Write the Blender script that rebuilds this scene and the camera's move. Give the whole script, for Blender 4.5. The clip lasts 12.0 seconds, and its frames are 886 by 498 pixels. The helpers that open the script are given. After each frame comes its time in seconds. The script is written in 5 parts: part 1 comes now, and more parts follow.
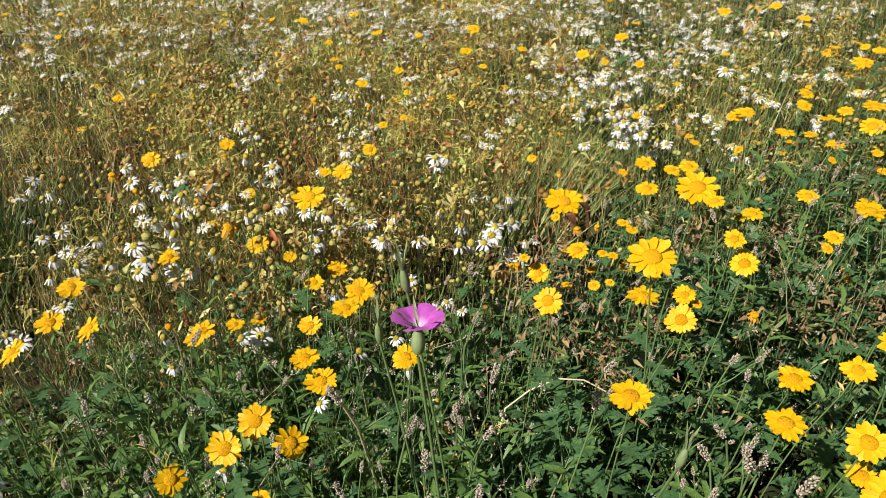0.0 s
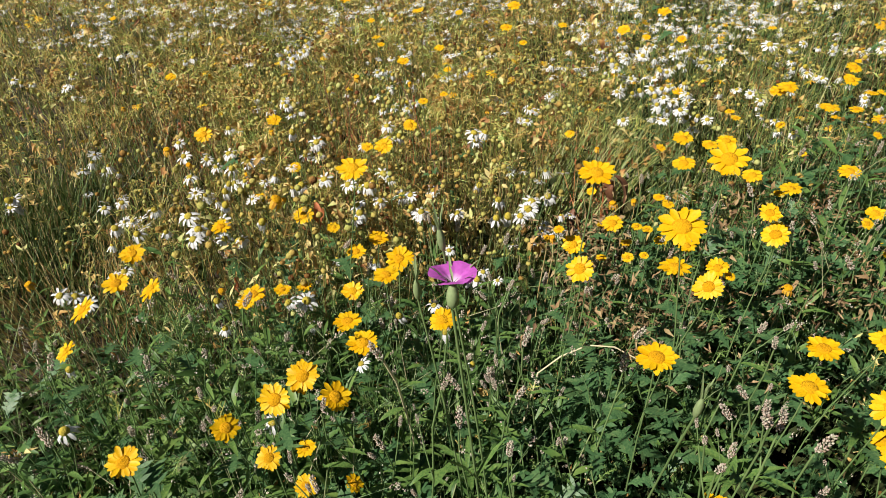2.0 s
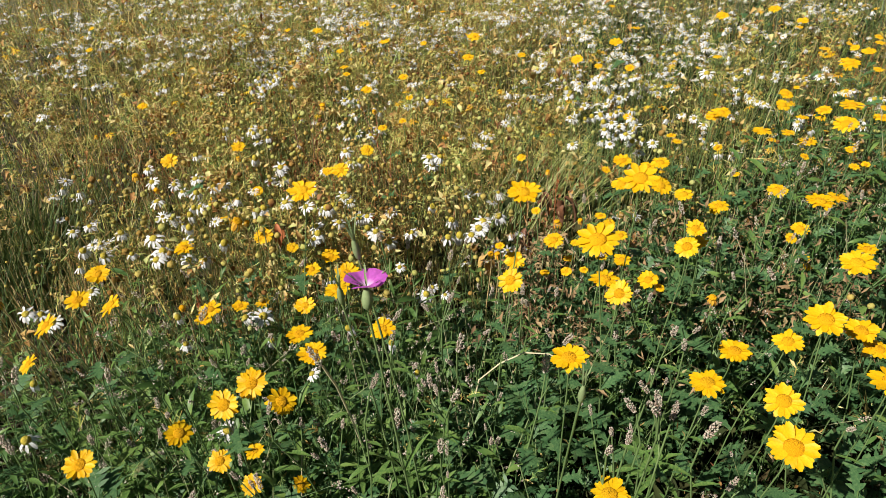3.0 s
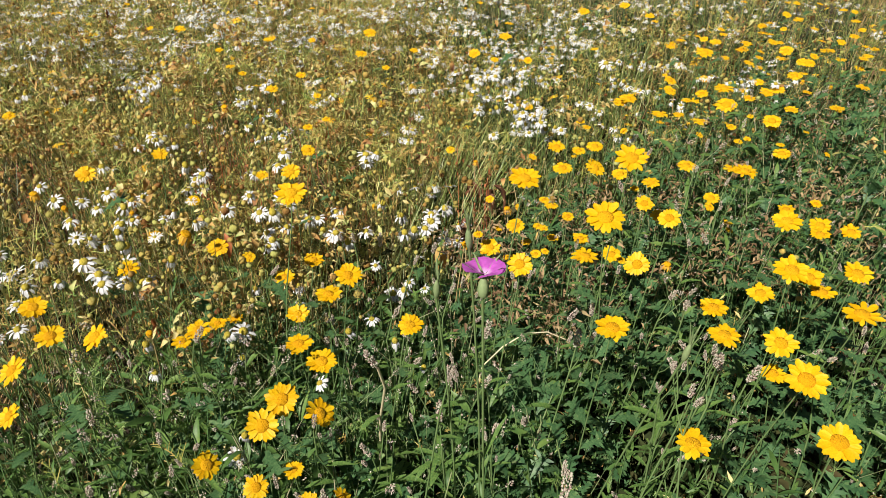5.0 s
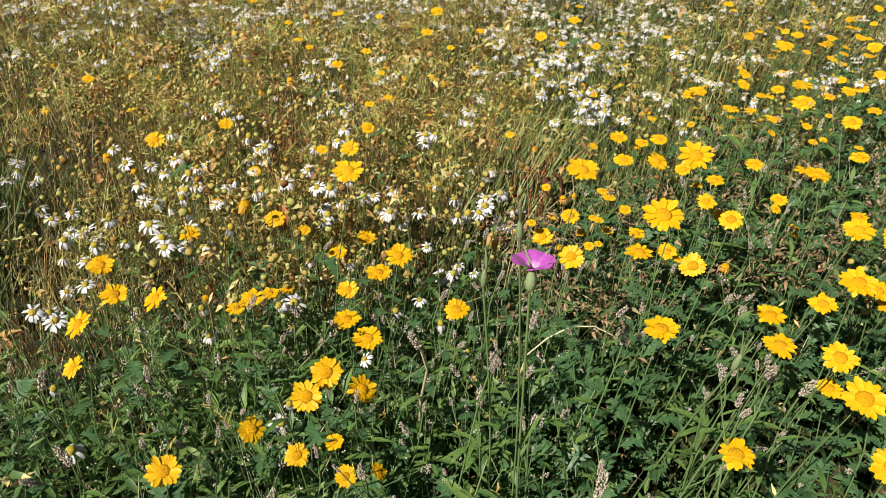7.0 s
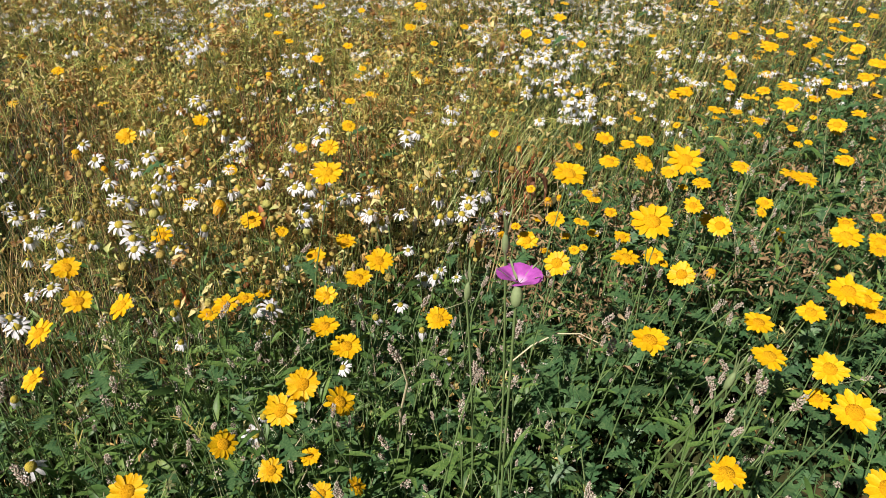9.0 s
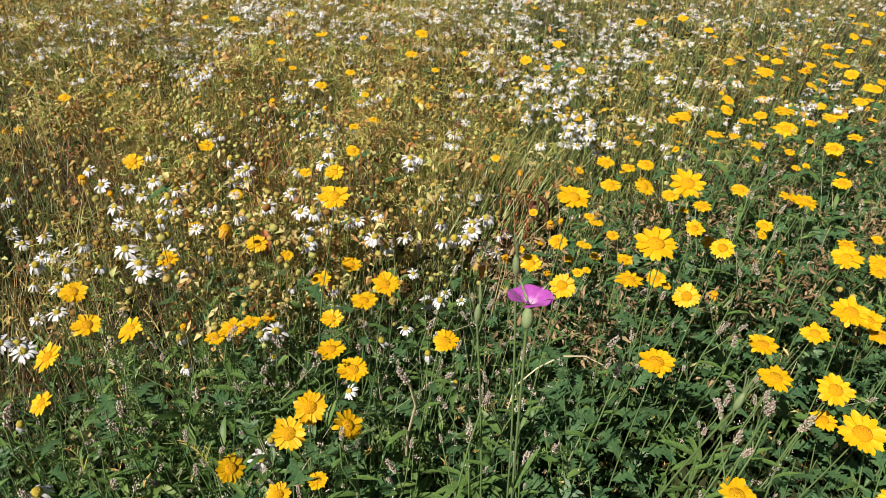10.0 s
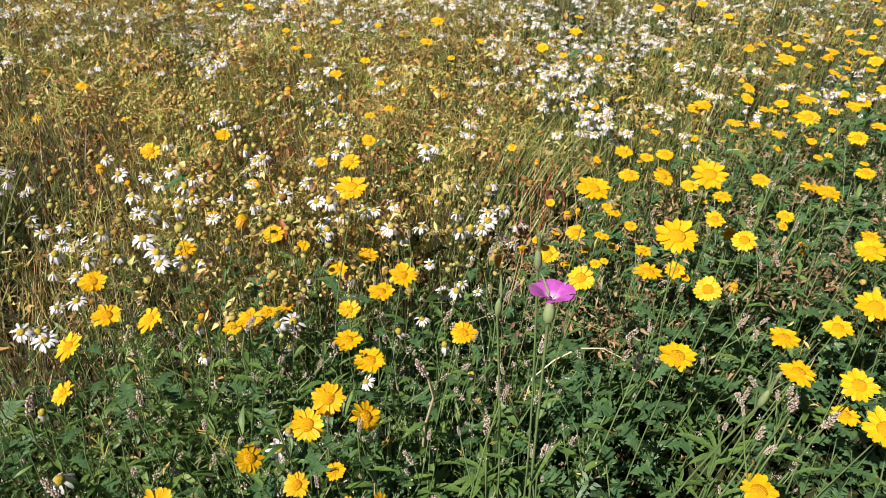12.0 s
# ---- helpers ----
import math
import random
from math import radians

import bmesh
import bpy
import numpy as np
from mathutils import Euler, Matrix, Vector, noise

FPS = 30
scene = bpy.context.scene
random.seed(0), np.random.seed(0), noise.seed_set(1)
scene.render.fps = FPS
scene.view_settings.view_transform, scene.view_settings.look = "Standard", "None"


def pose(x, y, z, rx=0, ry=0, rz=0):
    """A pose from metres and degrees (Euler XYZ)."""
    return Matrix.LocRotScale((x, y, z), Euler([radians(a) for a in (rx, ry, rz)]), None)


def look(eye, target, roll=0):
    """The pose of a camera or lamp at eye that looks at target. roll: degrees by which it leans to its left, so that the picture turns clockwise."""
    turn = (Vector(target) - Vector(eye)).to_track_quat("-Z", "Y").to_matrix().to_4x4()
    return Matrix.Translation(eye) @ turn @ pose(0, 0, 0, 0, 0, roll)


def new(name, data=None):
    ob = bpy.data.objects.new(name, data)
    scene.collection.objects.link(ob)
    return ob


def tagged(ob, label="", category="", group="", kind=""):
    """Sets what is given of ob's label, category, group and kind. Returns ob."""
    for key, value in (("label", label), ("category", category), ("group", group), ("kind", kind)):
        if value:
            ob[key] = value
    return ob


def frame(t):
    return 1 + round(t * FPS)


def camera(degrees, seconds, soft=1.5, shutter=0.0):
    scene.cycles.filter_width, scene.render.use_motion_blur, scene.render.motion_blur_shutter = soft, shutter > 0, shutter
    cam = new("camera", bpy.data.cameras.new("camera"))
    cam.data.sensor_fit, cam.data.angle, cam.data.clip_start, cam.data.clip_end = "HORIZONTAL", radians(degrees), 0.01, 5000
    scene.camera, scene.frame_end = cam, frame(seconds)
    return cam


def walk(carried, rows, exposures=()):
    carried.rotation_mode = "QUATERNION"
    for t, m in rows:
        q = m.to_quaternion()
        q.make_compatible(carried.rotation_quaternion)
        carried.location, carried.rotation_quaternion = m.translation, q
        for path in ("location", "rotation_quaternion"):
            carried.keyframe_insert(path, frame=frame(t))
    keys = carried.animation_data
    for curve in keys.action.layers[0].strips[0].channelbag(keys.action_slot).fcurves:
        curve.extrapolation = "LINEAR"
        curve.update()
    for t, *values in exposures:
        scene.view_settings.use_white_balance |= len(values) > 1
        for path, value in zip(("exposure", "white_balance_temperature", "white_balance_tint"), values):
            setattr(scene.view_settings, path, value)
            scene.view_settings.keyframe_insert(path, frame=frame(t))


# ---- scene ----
cam = camera(69.06, 12.0, soft=0.6)
PATH = [
    (0.0, look((0.0001, 0.0000, 1.0743), (0.0001, 0.8501, 0.5476), -1.09)),
    (0.5, look((-0.0150, -0.0048, 1.0777), (-0.0372, 0.8506, 0.5602), -1.64)),
    (1.0, look((-0.0300, -0.0183, 1.0784), (-0.0674, 0.8368, 0.5613), -2.23)),
    (1.5, look((-0.0287, -0.0241, 1.0785), (-0.0884, 0.8207, 0.5467), -2.30)),
    (2.0, look((0.0054, -0.0432, 1.0827), (-0.0568, 0.7890, 0.5317), -2.84)),
    (2.5, look((0.0574, -0.0834, 1.0968), (0.0235, 0.7602, 0.5608), -2.55)),
    (3.0, look((0.0767, -0.1106, 1.1067), (0.0377, 0.7432, 0.5876), -2.63)),
    (3.2, look((0.0674, -0.1064, 1.1112), (0.0470, 0.7523, 0.5991), -2.60)),
    (4.8, look((-0.1629, -0.0879, 1.1048), (0.0262, 0.7399, 0.5766), 0.41)),
    (5.0, look((-0.1805, -0.0933, 1.1039), (0.0255, 0.7329, 0.5795), 0.75)),
    (5.5, look((-0.2050, -0.0951, 1.1003), (0.0052, 0.7240, 0.5665), 2.03)),
    (6.0, look((-0.1898, -0.1009, 1.1117), (-0.0091, 0.7326, 0.5896), 2.15)),
    (6.5, look((-0.1766, -0.1030, 1.1142), (-0.0349, 0.7304, 0.5800), 1.63)),
    (7.0, look((-0.1767, -0.0898, 1.1107), (-0.0541, 0.7352, 0.5589), 1.64)),
    (7.2, look((-0.1762, -0.0831, 1.1111), (-0.0552, 0.7427, 0.5603), 1.59)),
    (8.8, look((-0.1684, -0.0497, 1.1044), (-0.0171, 0.7592, 0.5363), 2.54)),
    (9.0, look((-0.1707, -0.0531, 1.1058), (-0.0218, 0.7634, 0.5480), 3.01)),
    (9.5, look((-0.1764, -0.0580, 1.1087), (-0.0207, 0.7696, 0.5694), 2.89)),
    (10.0, look((-0.1844, -0.0590, 1.1086), (-0.0303, 0.7772, 0.5823), 2.89)),
    (10.5, look((-0.1885, -0.0559, 1.1085), (-0.0323, 0.7809, 0.5838), 3.17)),
    (11.0, look((-0.1933, -0.0505, 1.1085), (-0.0537, 0.7867, 0.5797), 2.60)),
    (11.5, look((-0.1986, -0.0459, 1.1136), (-0.0784, 0.7860, 0.5719), 2.17)),
    (12.0, look((-0.1906, -0.0500, 1.1100), (-0.0568, 0.7787, 0.5666), 2.41)),
]
walk(cam, PATH, [(0.0, 0.57, 6500, 7), (3.0, 0.58, 6500, 7), (6.0, 0.56, 6500, 8), (9.0, 0.54, 6500, 12), (10.0, 0.52, 6500, 12), (10.5, 0.62, 6500, 13), (12.0, 0.68, 6500, 15)])

# ---- light ----
SUN_FROM = Vector((-0.60, -0.46, 0.74)).normalized()
world = bpy.data.worlds.new("sky")
scene.world = world
world.use_nodes = True
wn = world.node_tree
sky = wn.nodes.new("ShaderNodeTexSky")
sky.sky_type = "NISHITA"
sky.sun_disc = False
sky.sun_elevation = math.asin(SUN_FROM.z)
sky.sun_rotation = math.atan2(SUN_FROM.x, SUN_FROM.y)
wn.links.new(sky.outputs[0], wn.nodes["Background"].inputs[0])
wn.nodes["Background"].inputs[1].default_value = 0.018
sun_data = bpy.data.lights.new("sun", "SUN")
sun_data.energy = 5.0
sun_data.angle = radians(0.53)
sun_data.color = (1.0, 0.93, 0.84)
sun = new("sun", sun_data)
sun.matrix_world = look(SUN_FROM * 30, (0, 0, 0))

# ---- materials ----


def material(name, stops, rough=0.6, translucent=0.0, grain=400.0, bump=0.0, per_object=False, spread=0.35, drift=7.0, piece=1.0, gloss=0.5):
    """A surface whose colour runs through stops from piece to piece, with finer mottling on each piece."""
    m = bpy.data.materials.new(name)
    m.use_nodes = True
    t = m.node_tree
    bsdf = t.nodes["Principled BSDF"]
    out = t.nodes["Material Output"]
    rnd = t.nodes.new("ShaderNodeObjectInfo" if per_object else "ShaderNodeNewGeometry")
    rnd_out = rnd.outputs["Random" if per_object else "Random Per Island"]
    ramp = t.nodes.new("ShaderNodeValToRGB")
    while len(ramp.color_ramp.elements) < len(stops):
        ramp.color_ramp.elements.new(0.5)
    for e, (p, c) in zip(ramp.color_ramp.elements, stops):
        e.position, e.color = p, (*c, 1)
    coord = t.nodes.new("ShaderNodeTexCoord")
    noise_a = t.nodes.new("ShaderNodeTexNoise")
    noise_a.inputs["Scale"].default_value = grain
    noise_a.inputs["Detail"].default_value = 3
    noise_b = t.nodes.new("ShaderNodeTexNoise")
    noise_b.inputs["Scale"].default_value = drift
    noise_b.inputs["Detail"].default_value = 2
    t.links.new(coord.outputs["Object"], noise_a.inputs["Vector"])
    t.links.new(coord.outputs["Object"], noise_b.inputs["Vector"])
    # piece + broad drift -> ramp
    add = t.nodes.new("ShaderNodeMath")
    add.operation = "MULTIPLY_ADD"
    t.links.new(noise_b.outputs[0], add.inputs[0])
    add.inputs[1].default_value = spread
    shift = t.nodes.new("ShaderNodeMath")
    shift.operation = "MULTIPLY_ADD"
    t.links.new(rnd_out, shift.inputs[0])
    shift.inputs[1].default_value = piece
    shift.inputs[2].default_value = 0.5 - 0.5 * piece - 0.5 * spread
    t.links.new(shift.outputs[0], add.inputs[2])
    t.links.new(add.outputs[0], ramp.inputs[0])
    hsv = t.nodes.new("ShaderNodeHueSaturation")
    rng_v = t.nodes.new("ShaderNodeMapRange")
    rng_v.inputs["To Min"].default_value = 0.72
    rng_v.inputs["To Max"].default_value = 1.28
    t.links.new(noise_a.outputs[0], rng_v.inputs["Value"])
    t.links.new(rng_v.outputs[0], hsv.inputs["Value"])
    t.links.new(ramp.outputs[0], hsv.inputs["Color"])
    t.links.new(hsv.outputs[0], bsdf.inputs["Base Color"])
    bsdf.inputs["Roughness"].default_value = rough
    bsdf.inputs["Specular IOR Level"].default_value = gloss
    if bump:
        b = t.nodes.new("ShaderNodeBump")
        b.inputs["Strength"].default_value = bump
        b.inputs["Distance"].default_value = 0.002
        t.links.new(noise_a.outputs[0], b.inputs["Height"])
        t.links.new(b.outputs[0], bsdf.inputs["Normal"])
    if translucent:
        tr = t.nodes.new("ShaderNodeBsdfTranslucent")
        mix = t.nodes.new("ShaderNodeMixShader")
        mix.inputs[0].default_value = translucent
        t.links.new(hsv.outputs[0], tr.inputs[0])
        t.links.new(bsdf.outputs[0], mix.inputs[1])
        t.links.new(tr.outputs[0], mix.inputs[2])
        t.links.new(mix.outputs[0], out.inputs["Surface"])
    return m


M_SOIL = material("soil", [(0.3, (0.026, 0.019, 0.012)), (0.7, (0.055, 0.040, 0.024))], 0.95, grain=60, bump=0.6)
M_SWARD = material("far_sward", [(0.25, (0.035, 0.045, 0.016)), (0.5, (0.075, 0.070, 0.026)), (0.75, (0.13, 0.115, 0.045))], 0.95, grain=14, bump=0.5, spread=1.6)
M_LEAF = material("green_leaf", [(0.0, (0.048, 0.104, 0.028)), (0.45, (0.098, 0.188, 0.048)), (0.85, (0.185, 0.282, 0.071)), (1.0, (0.320, 0.290, 0.103))], 0.45, 0.32, 260, gloss=0.3, spread=1.2, drift=16.0, piece=0.6)
M_LOBED = material("marigold_leaf", [(0.0, (0.034, 0.090, 0.038)), (0.5, (0.072, 0.158, 0.060)), (0.9, (0.140, 0.238, 0.092)), (1.0, (0.240, 0.240, 0.115))], 0.45, 0.30, 260, gloss=0.3, spread=1.2, drift=16.0, piece=0.6)
M_FEATHER = material("feathery_leaf", [(0.0, (0.290, 0.120, 0.036)), (0.24, (0.469, 0.295, 0.083)), (0.46, (0.571, 0.489, 0.142)), (0.70, (0.409, 0.469, 0.113)), (1.0, (0.194, 0.323, 0.071))], 0.6, 0.25, 200, spread=1.9, drift=13.0, piece=0.55)
M_FEATHER_GREEN = material("green_feathery_leaf", [(0.0, (0.10, 0.19, 0.045)), (0.6, (0.22, 0.35, 0.085)), (1.0, (0.38, 0.45, 0.17))], 0.5, 0.3, 200, spread=0.6)
M_FLECK = material("withered_leaf", [(0.0, (0.164, 0.062, 0.025)), (0.24, (0.400, 0.204, 0.059)), (0.48, (0.530, 0.366, 0.118)), (0.72, (0.620, 0.545, 0.250)), (1.0, (0.327, 0.397, 0.107))], 0.7, 0.2, 300, spread=1.9, drift=13.0, piece=0.55)
M_SPENT = material("spent_leaf", [(0.0, (0.13, 0.070, 0.038)), (0.4, (0.28, 0.18, 0.085)), (0.75, (0.40, 0.28, 0.15)), (1.0, (0.30, 0.30, 0.12))], 0.8, 0.2, 300, spread=0.8, drift=13.0, piece=0.7)
# leaf colour set very dark so that it reads as shade between plants
M_SHADE_LEAF = material("shade_leaf", [(0.0, (0.024, 0.030, 0.012)), (0.6, (0.040, 0.056, 0.018)), (1.0, (0.07, 0.055, 0.024))], 0.9, 0.1, 120, gloss=0.1)
M_LODGED = material("lodged_grass", [(0.0, (0.145, 0.212, 0.051)), (0.5, (0.289, 0.340, 0.093)), (1.0, (0.459, 0.451, 0.204))], 0.45, 0.2, 150, spread=0.5)
M_STALK = material("olive_stalk", [(0.0, (0.17, 0.10, 0.035)), (0.35, (0.20, 0.18, 0.05)), (0.75, (0.13, 0.17, 0.045)), (1.0, (0.28, 0.27, 0.10))], 0.6, 0.1, 150, spread=0.8, drift=4.0)
M_GRASS = material("grass_blade", [(0.0, (0.470, 0.350, 0.148)), (0.3, (0.363, 0.340, 0.097)), (0.65, (0.196, 0.260, 0.057)), (1.0, (0.083, 0.160, 0.034))], 0.5, 0.25, 150, spread=1.5, drift=13.0, piece=0.6)
M_RANK = material("rank_grass", [(0.0, (0.035, 0.07, 0.018)), (0.55, (0.08, 0.13, 0.032)), (0.88, (0.17, 0.21, 0.065)), (1.0, (0.46, 0.42, 0.20))], 0.5, 0.25, 150)
M_PALE_GRASS = material("pale_grass", [(0.0, (0.11, 0.18, 0.04)), (0.5, (0.24, 0.30, 0.075)), (1.0, (0.44, 0.43, 0.19))], 0.45, 0.2, 150)
M_STEM = material("green_stem", [(0.0, (0.055, 0.120, 0.037)), (0.5, (0.105, 0.180, 0.057)), (0.85, (0.210, 0.270, 0.115)), (1.0, (0.380, 0.340, 0.207))], 0.5, 0.0, 200, spread=0.5)
M_DRY = material("dry_stem", [(0.0, (0.186, 0.095, 0.039)), (0.3, (0.372, 0.230, 0.091)), (0.65, (0.510, 0.390, 0.181)), (1.0, (0.608, 0.550, 0.318))], 0.6, 0.1, 150, spread=1.5, drift=13.0, piece=0.6)
M_SEED = material("seed_head", [(0.0, (0.160, 0.062, 0.025)), (0.22, (0.316, 0.191, 0.052)), (0.40, (0.433, 0.326, 0.088)), (0.70, (0.355, 0.356, 0.102)), (1.0, (0.433, 0.442, 0.171))], 0.9, 0.0, 700, bump=1.0, gloss=0.1, spread=1.9, drift=13.0, piece=0.55)
M_RIPE = material("ripe_cone", [(0.0, (0.176, 0.080, 0.027)), (0.3, (0.314, 0.205, 0.055)), (0.6, (0.323, 0.300, 0.085)), (0.85, (0.382, 0.260, 0.074)), (1.0, (0.392, 0.360, 0.136))], 0.95, 0.0, 900, bump=1.0, per_object=True, gloss=0.05)
M_RUST = material("rust_dock", [(0.0, (0.20, 0.055, 0.02)), (0.6, (0.38, 0.12, 0.04)), (1.0, (0.50, 0.22, 0.08))], 0.7, 0.1, 300)
M_DARK_RUST = material("dark_dock", [(0.0, (0.09, 0.035, 0.02)), (1.0, (0.20, 0.085, 0.04))], 0.6, 0.0, 200)
M_YELLOW = material("marigold_petal", [(0.0, (0.70, 0.38, 0.003)), (0.5, (0.73, 0.435, 0.005)), (1.0, (0.76, 0.49, 0.012))], 0.5, 0.22, 500, per_object=True, gloss=0.25)
M_YELLOW_FAR = material("marigold_ray", [(0.0, (0.68, 0.37, 0.003)), (1.0, (0.75, 0.49, 0.012))], 0.5, 0.22, 500, gloss=0.25)
M_FADED = material("faded_petal", [(0.0, (0.62, 0.27, 0.02)), (1.0, (0.72, 0.42, 0.04))], 0.7, 0.2, 300)
M_LATE = material("late_petal", [(0.0, (0.62, 0.27, 0.01)), (0.5, (0.78, 0.44, 0.008)), (1.0, (0.80, 0.58, 0.03))], 0.6, 0.2, 400)
M_DISC = material("marigold_disc", [(0.0, (0.69, 0.33, 0.003)), (1.0, (0.73, 0.385, 0.005))], 0.8, 0.0, 1500, bump=1.0, per_object=True, gloss=0.2)
M_WHITE = material("daisy_petal", [(0.0, (0.58, 0.57, 0.57)), (0.5, (0.71, 0.71, 0.72)), (1.0, (0.78, 0.78, 0.80))], 0.55, 0.25, 400, gloss=0.3)
M_DOME = material("daisy_disc", [(0.0, (0.40, 0.28, 0.02)), (1.0, (0.52, 0.44, 0.05))], 0.8, 0.0, 1500, bump=1.0)
M_PINK = material("redshank_floret", [(0.0, (0.32, 0.22, 0.18)), (0.3, (0.46, 0.37, 0.31)), (0.6, (0.54, 0.49, 0.41)), (0.85, (0.42, 0.42, 0.30)), (1.0, (0.28, 0.20, 0.14))], 0.65, 0.1, 900)
M_STRAW = material("straw", [(0.0, (0.50, 0.43, 0.27)), (1.0, (0.62, 0.55, 0.36))], 0.6, 0.0, 200, bump=0.3)
M_CREAM = material("cream_floret", [(0.0, (0.42, 0.40, 0.30)), (0.6, (0.62, 0.58, 0.48)), (1.0, (0.60, 0.46, 0.42))], 0.6, 0.1, 900)
M_CALYX = material("calyx_green", [(0.0, (0.17, 0.24, 0.10)), (1.0, (0.28, 0.35, 0.17))], 0.6, 0.1, 300)


def cockle_material():
    """Magenta petal that pales towards the flower's throat."""
    m = material("corncockle_petal", [(0.0, (0.52, 0.10, 0.52)), (1.0, (0.60, 0.15, 0.60))], 0.55, 0.3, 300, gloss=0.3)
    t = m.node_tree
    bsdf = t.nodes["Principled BSDF"]
    tr = next(n for n in t.nodes if n.bl_idname == "ShaderNodeBsdfTranslucent")
    hsv = next(n for n in t.nodes if n.bl_idname == "ShaderNodeHueSaturation")
    coord = next(n for n in t.nodes if n.bl_idname == "ShaderNodeTexCoord")
    length = t.nodes.new("ShaderNodeVectorMath")
    length.operation = "LENGTH"
    t.links.new(coord.outputs["Object"], length.inputs[0])
    fade = t.nodes.new("ShaderNodeMapRange")
    fade.inputs["From Min"].default_value = 0.002
    fade.inputs["From Max"].default_value = 0.010
    t.links.new(length.outputs["Value"], fade.inputs["Value"])
    mix = t.nodes.new("ShaderNodeMix")
    mix.data_type = "RGBA"
    mix.inputs[6].default_value = (0.78, 0.60, 0.78, 1)
    t.links.new(fade.outputs[0], mix.inputs[0])
    t.links.new(hsv.outputs[0], mix.inputs[7])
    t.links.new(mix.outputs[2], bsdf.inputs["Base Color"])
    t.links.new(mix.outputs[2], tr.inputs[0])
    return m


M_COCKLE = cockle_material()

# ---- mesh helpers ----


def make_mesh(name, verts, quads, tris, mats, quad_mat=None, tri_mat=None, smooth=False):
    """A mesh from arrays of corners, four-sided and three-sided faces."""
    verts = np.asarray(verts, np.float32).reshape(-1, 3)
    quads = np.asarray(quads, np.int32).reshape(-1, 4)
    tris = np.asarray(tris, np.int32).reshape(-1, 3)
    me = bpy.data.meshes.new(name)
    me.vertices.add(len(verts))
    me.vertices.foreach_set("co", verts.ravel())
    me.loops.add(quads.size + tris.size)
    me.loops.foreach_set("vertex_index", np.concatenate([quads.ravel(), tris.ravel()]))
    me.polygons.add(len(quads) + len(tris))
    starts = np.concatenate([np.arange(len(quads)) * 4, quads.size + np.arange(len(tris)) * 3])
    me.polygons.foreach_set("loop_start", starts.astype(np.int32))
    which = np.concatenate([
        np.zeros(len(quads), np.int32) if quad_mat is None else np.asarray(quad_mat, np.int32),
        np.zeros(len(tris), np.int32) if tri_mat is None else np.asarray(tri_mat, np.int32)])
    me.polygons.foreach_set("material_index", which)
    me.polygons.foreach_set("use_smooth", np.full(len(which), smooth))
    for m in mats:
        me.materials.append(m)
    me.update(calc_edges=True)
    return me


class Shape:
    """A small form: corners, four-sided and three-sided faces, each with a material slot."""

    def __init__(self):
        self.v, self.q, self.t, self.qm, self.tm = [], [], [], [], []

    def grid(self, rows, slot=0, closed=False):
        """Faces between rows of points; closed: each row is a ring."""
        n, base = len(rows[0]), len(self.v)
        for r in rows:
            self.v.extend(tuple(p) for p in r)
        for i in range(len(rows) - 1):
            for j in range(n if closed else n - 1):
                a, b = base + i * n + j, base + i * n + (j + 1) % n
                self.q.append((a, b, b + n, a + n))
                self.qm.append(slot)
        return self

    def moved(self, m, other):
        """Adds other, moved by m."""
        base = len(self.v)
        self.v += [tuple(m @ Vector(p)) for p in other.v]
        self.q += [tuple(base + i for i in f) for f in other.q]
        self.t += [tuple(base + i for i in f) for f in other.t]
        self.qm += other.qm
        self.tm += other.tm
        return self

    def mesh(self, name, mats, smooth=True):
        return make_mesh(name, self.v, self.q, self.t, mats, self.qm, self.tm, smooth)


def dome(radius, height, seg=8, rings=4, under=0.35):
    """A button: round above, tucked in below."""
    s = Shape()
    rows = []
    for k in range(rings + 2):
        a = math.pi * (k / (rings + 1)) * (0.5 + under * 0.5)
        r, z = radius * max(math.sin(a), 0.04), height * math.cos(a)
        rows.append([(r * math.cos(2 * math.pi * j / seg), r * math.sin(2 * math.pi * j / seg), z) for j in range(seg)])
    return s.grid(rows, closed=True)


def knob(radius, height, seed, seg=6, rings=2):
    """A ripe flower button: cone-topped, lumpy, with a frill of dead scales below."""
    r = random.Random(seed)
    s = Shape()
    rows = []
    for k in range(rings + 2):
        f = k / (rings + 1)
        a = math.pi * f * 0.82
        rows.append([])
        for j in range(seg):
            rad = radius * max(math.sin(a) ** 0.8, 0.05) * r.uniform(0.82, 1.12)
            t = 2 * math.pi * (j + 0.5 * (k % 2)) / seg
            rows[-1].append((rad * math.cos(t), rad * math.sin(t), height * math.cos(a) * r.uniform(0.9, 1.1)))
    # frill of dead scales that hangs from the cone's foot
    for reach, drop in ((0.75, 0.80), (1.25, 1.35)):
        rows.append([])
        for j in range(seg):
            t = 2 * math.pi * (j + 0.5 * (rings % 2)) / seg
            out = radius * reach * (r.uniform(0.8, 1.2) if j % 2 else r.uniform(0.55, 0.75))
            rows[-1].append((out * math.cos(t), out * math.sin(t), -height * drop * r.uniform(0.8, 1.15)))
    s.grid(rows, closed=True)
    return s


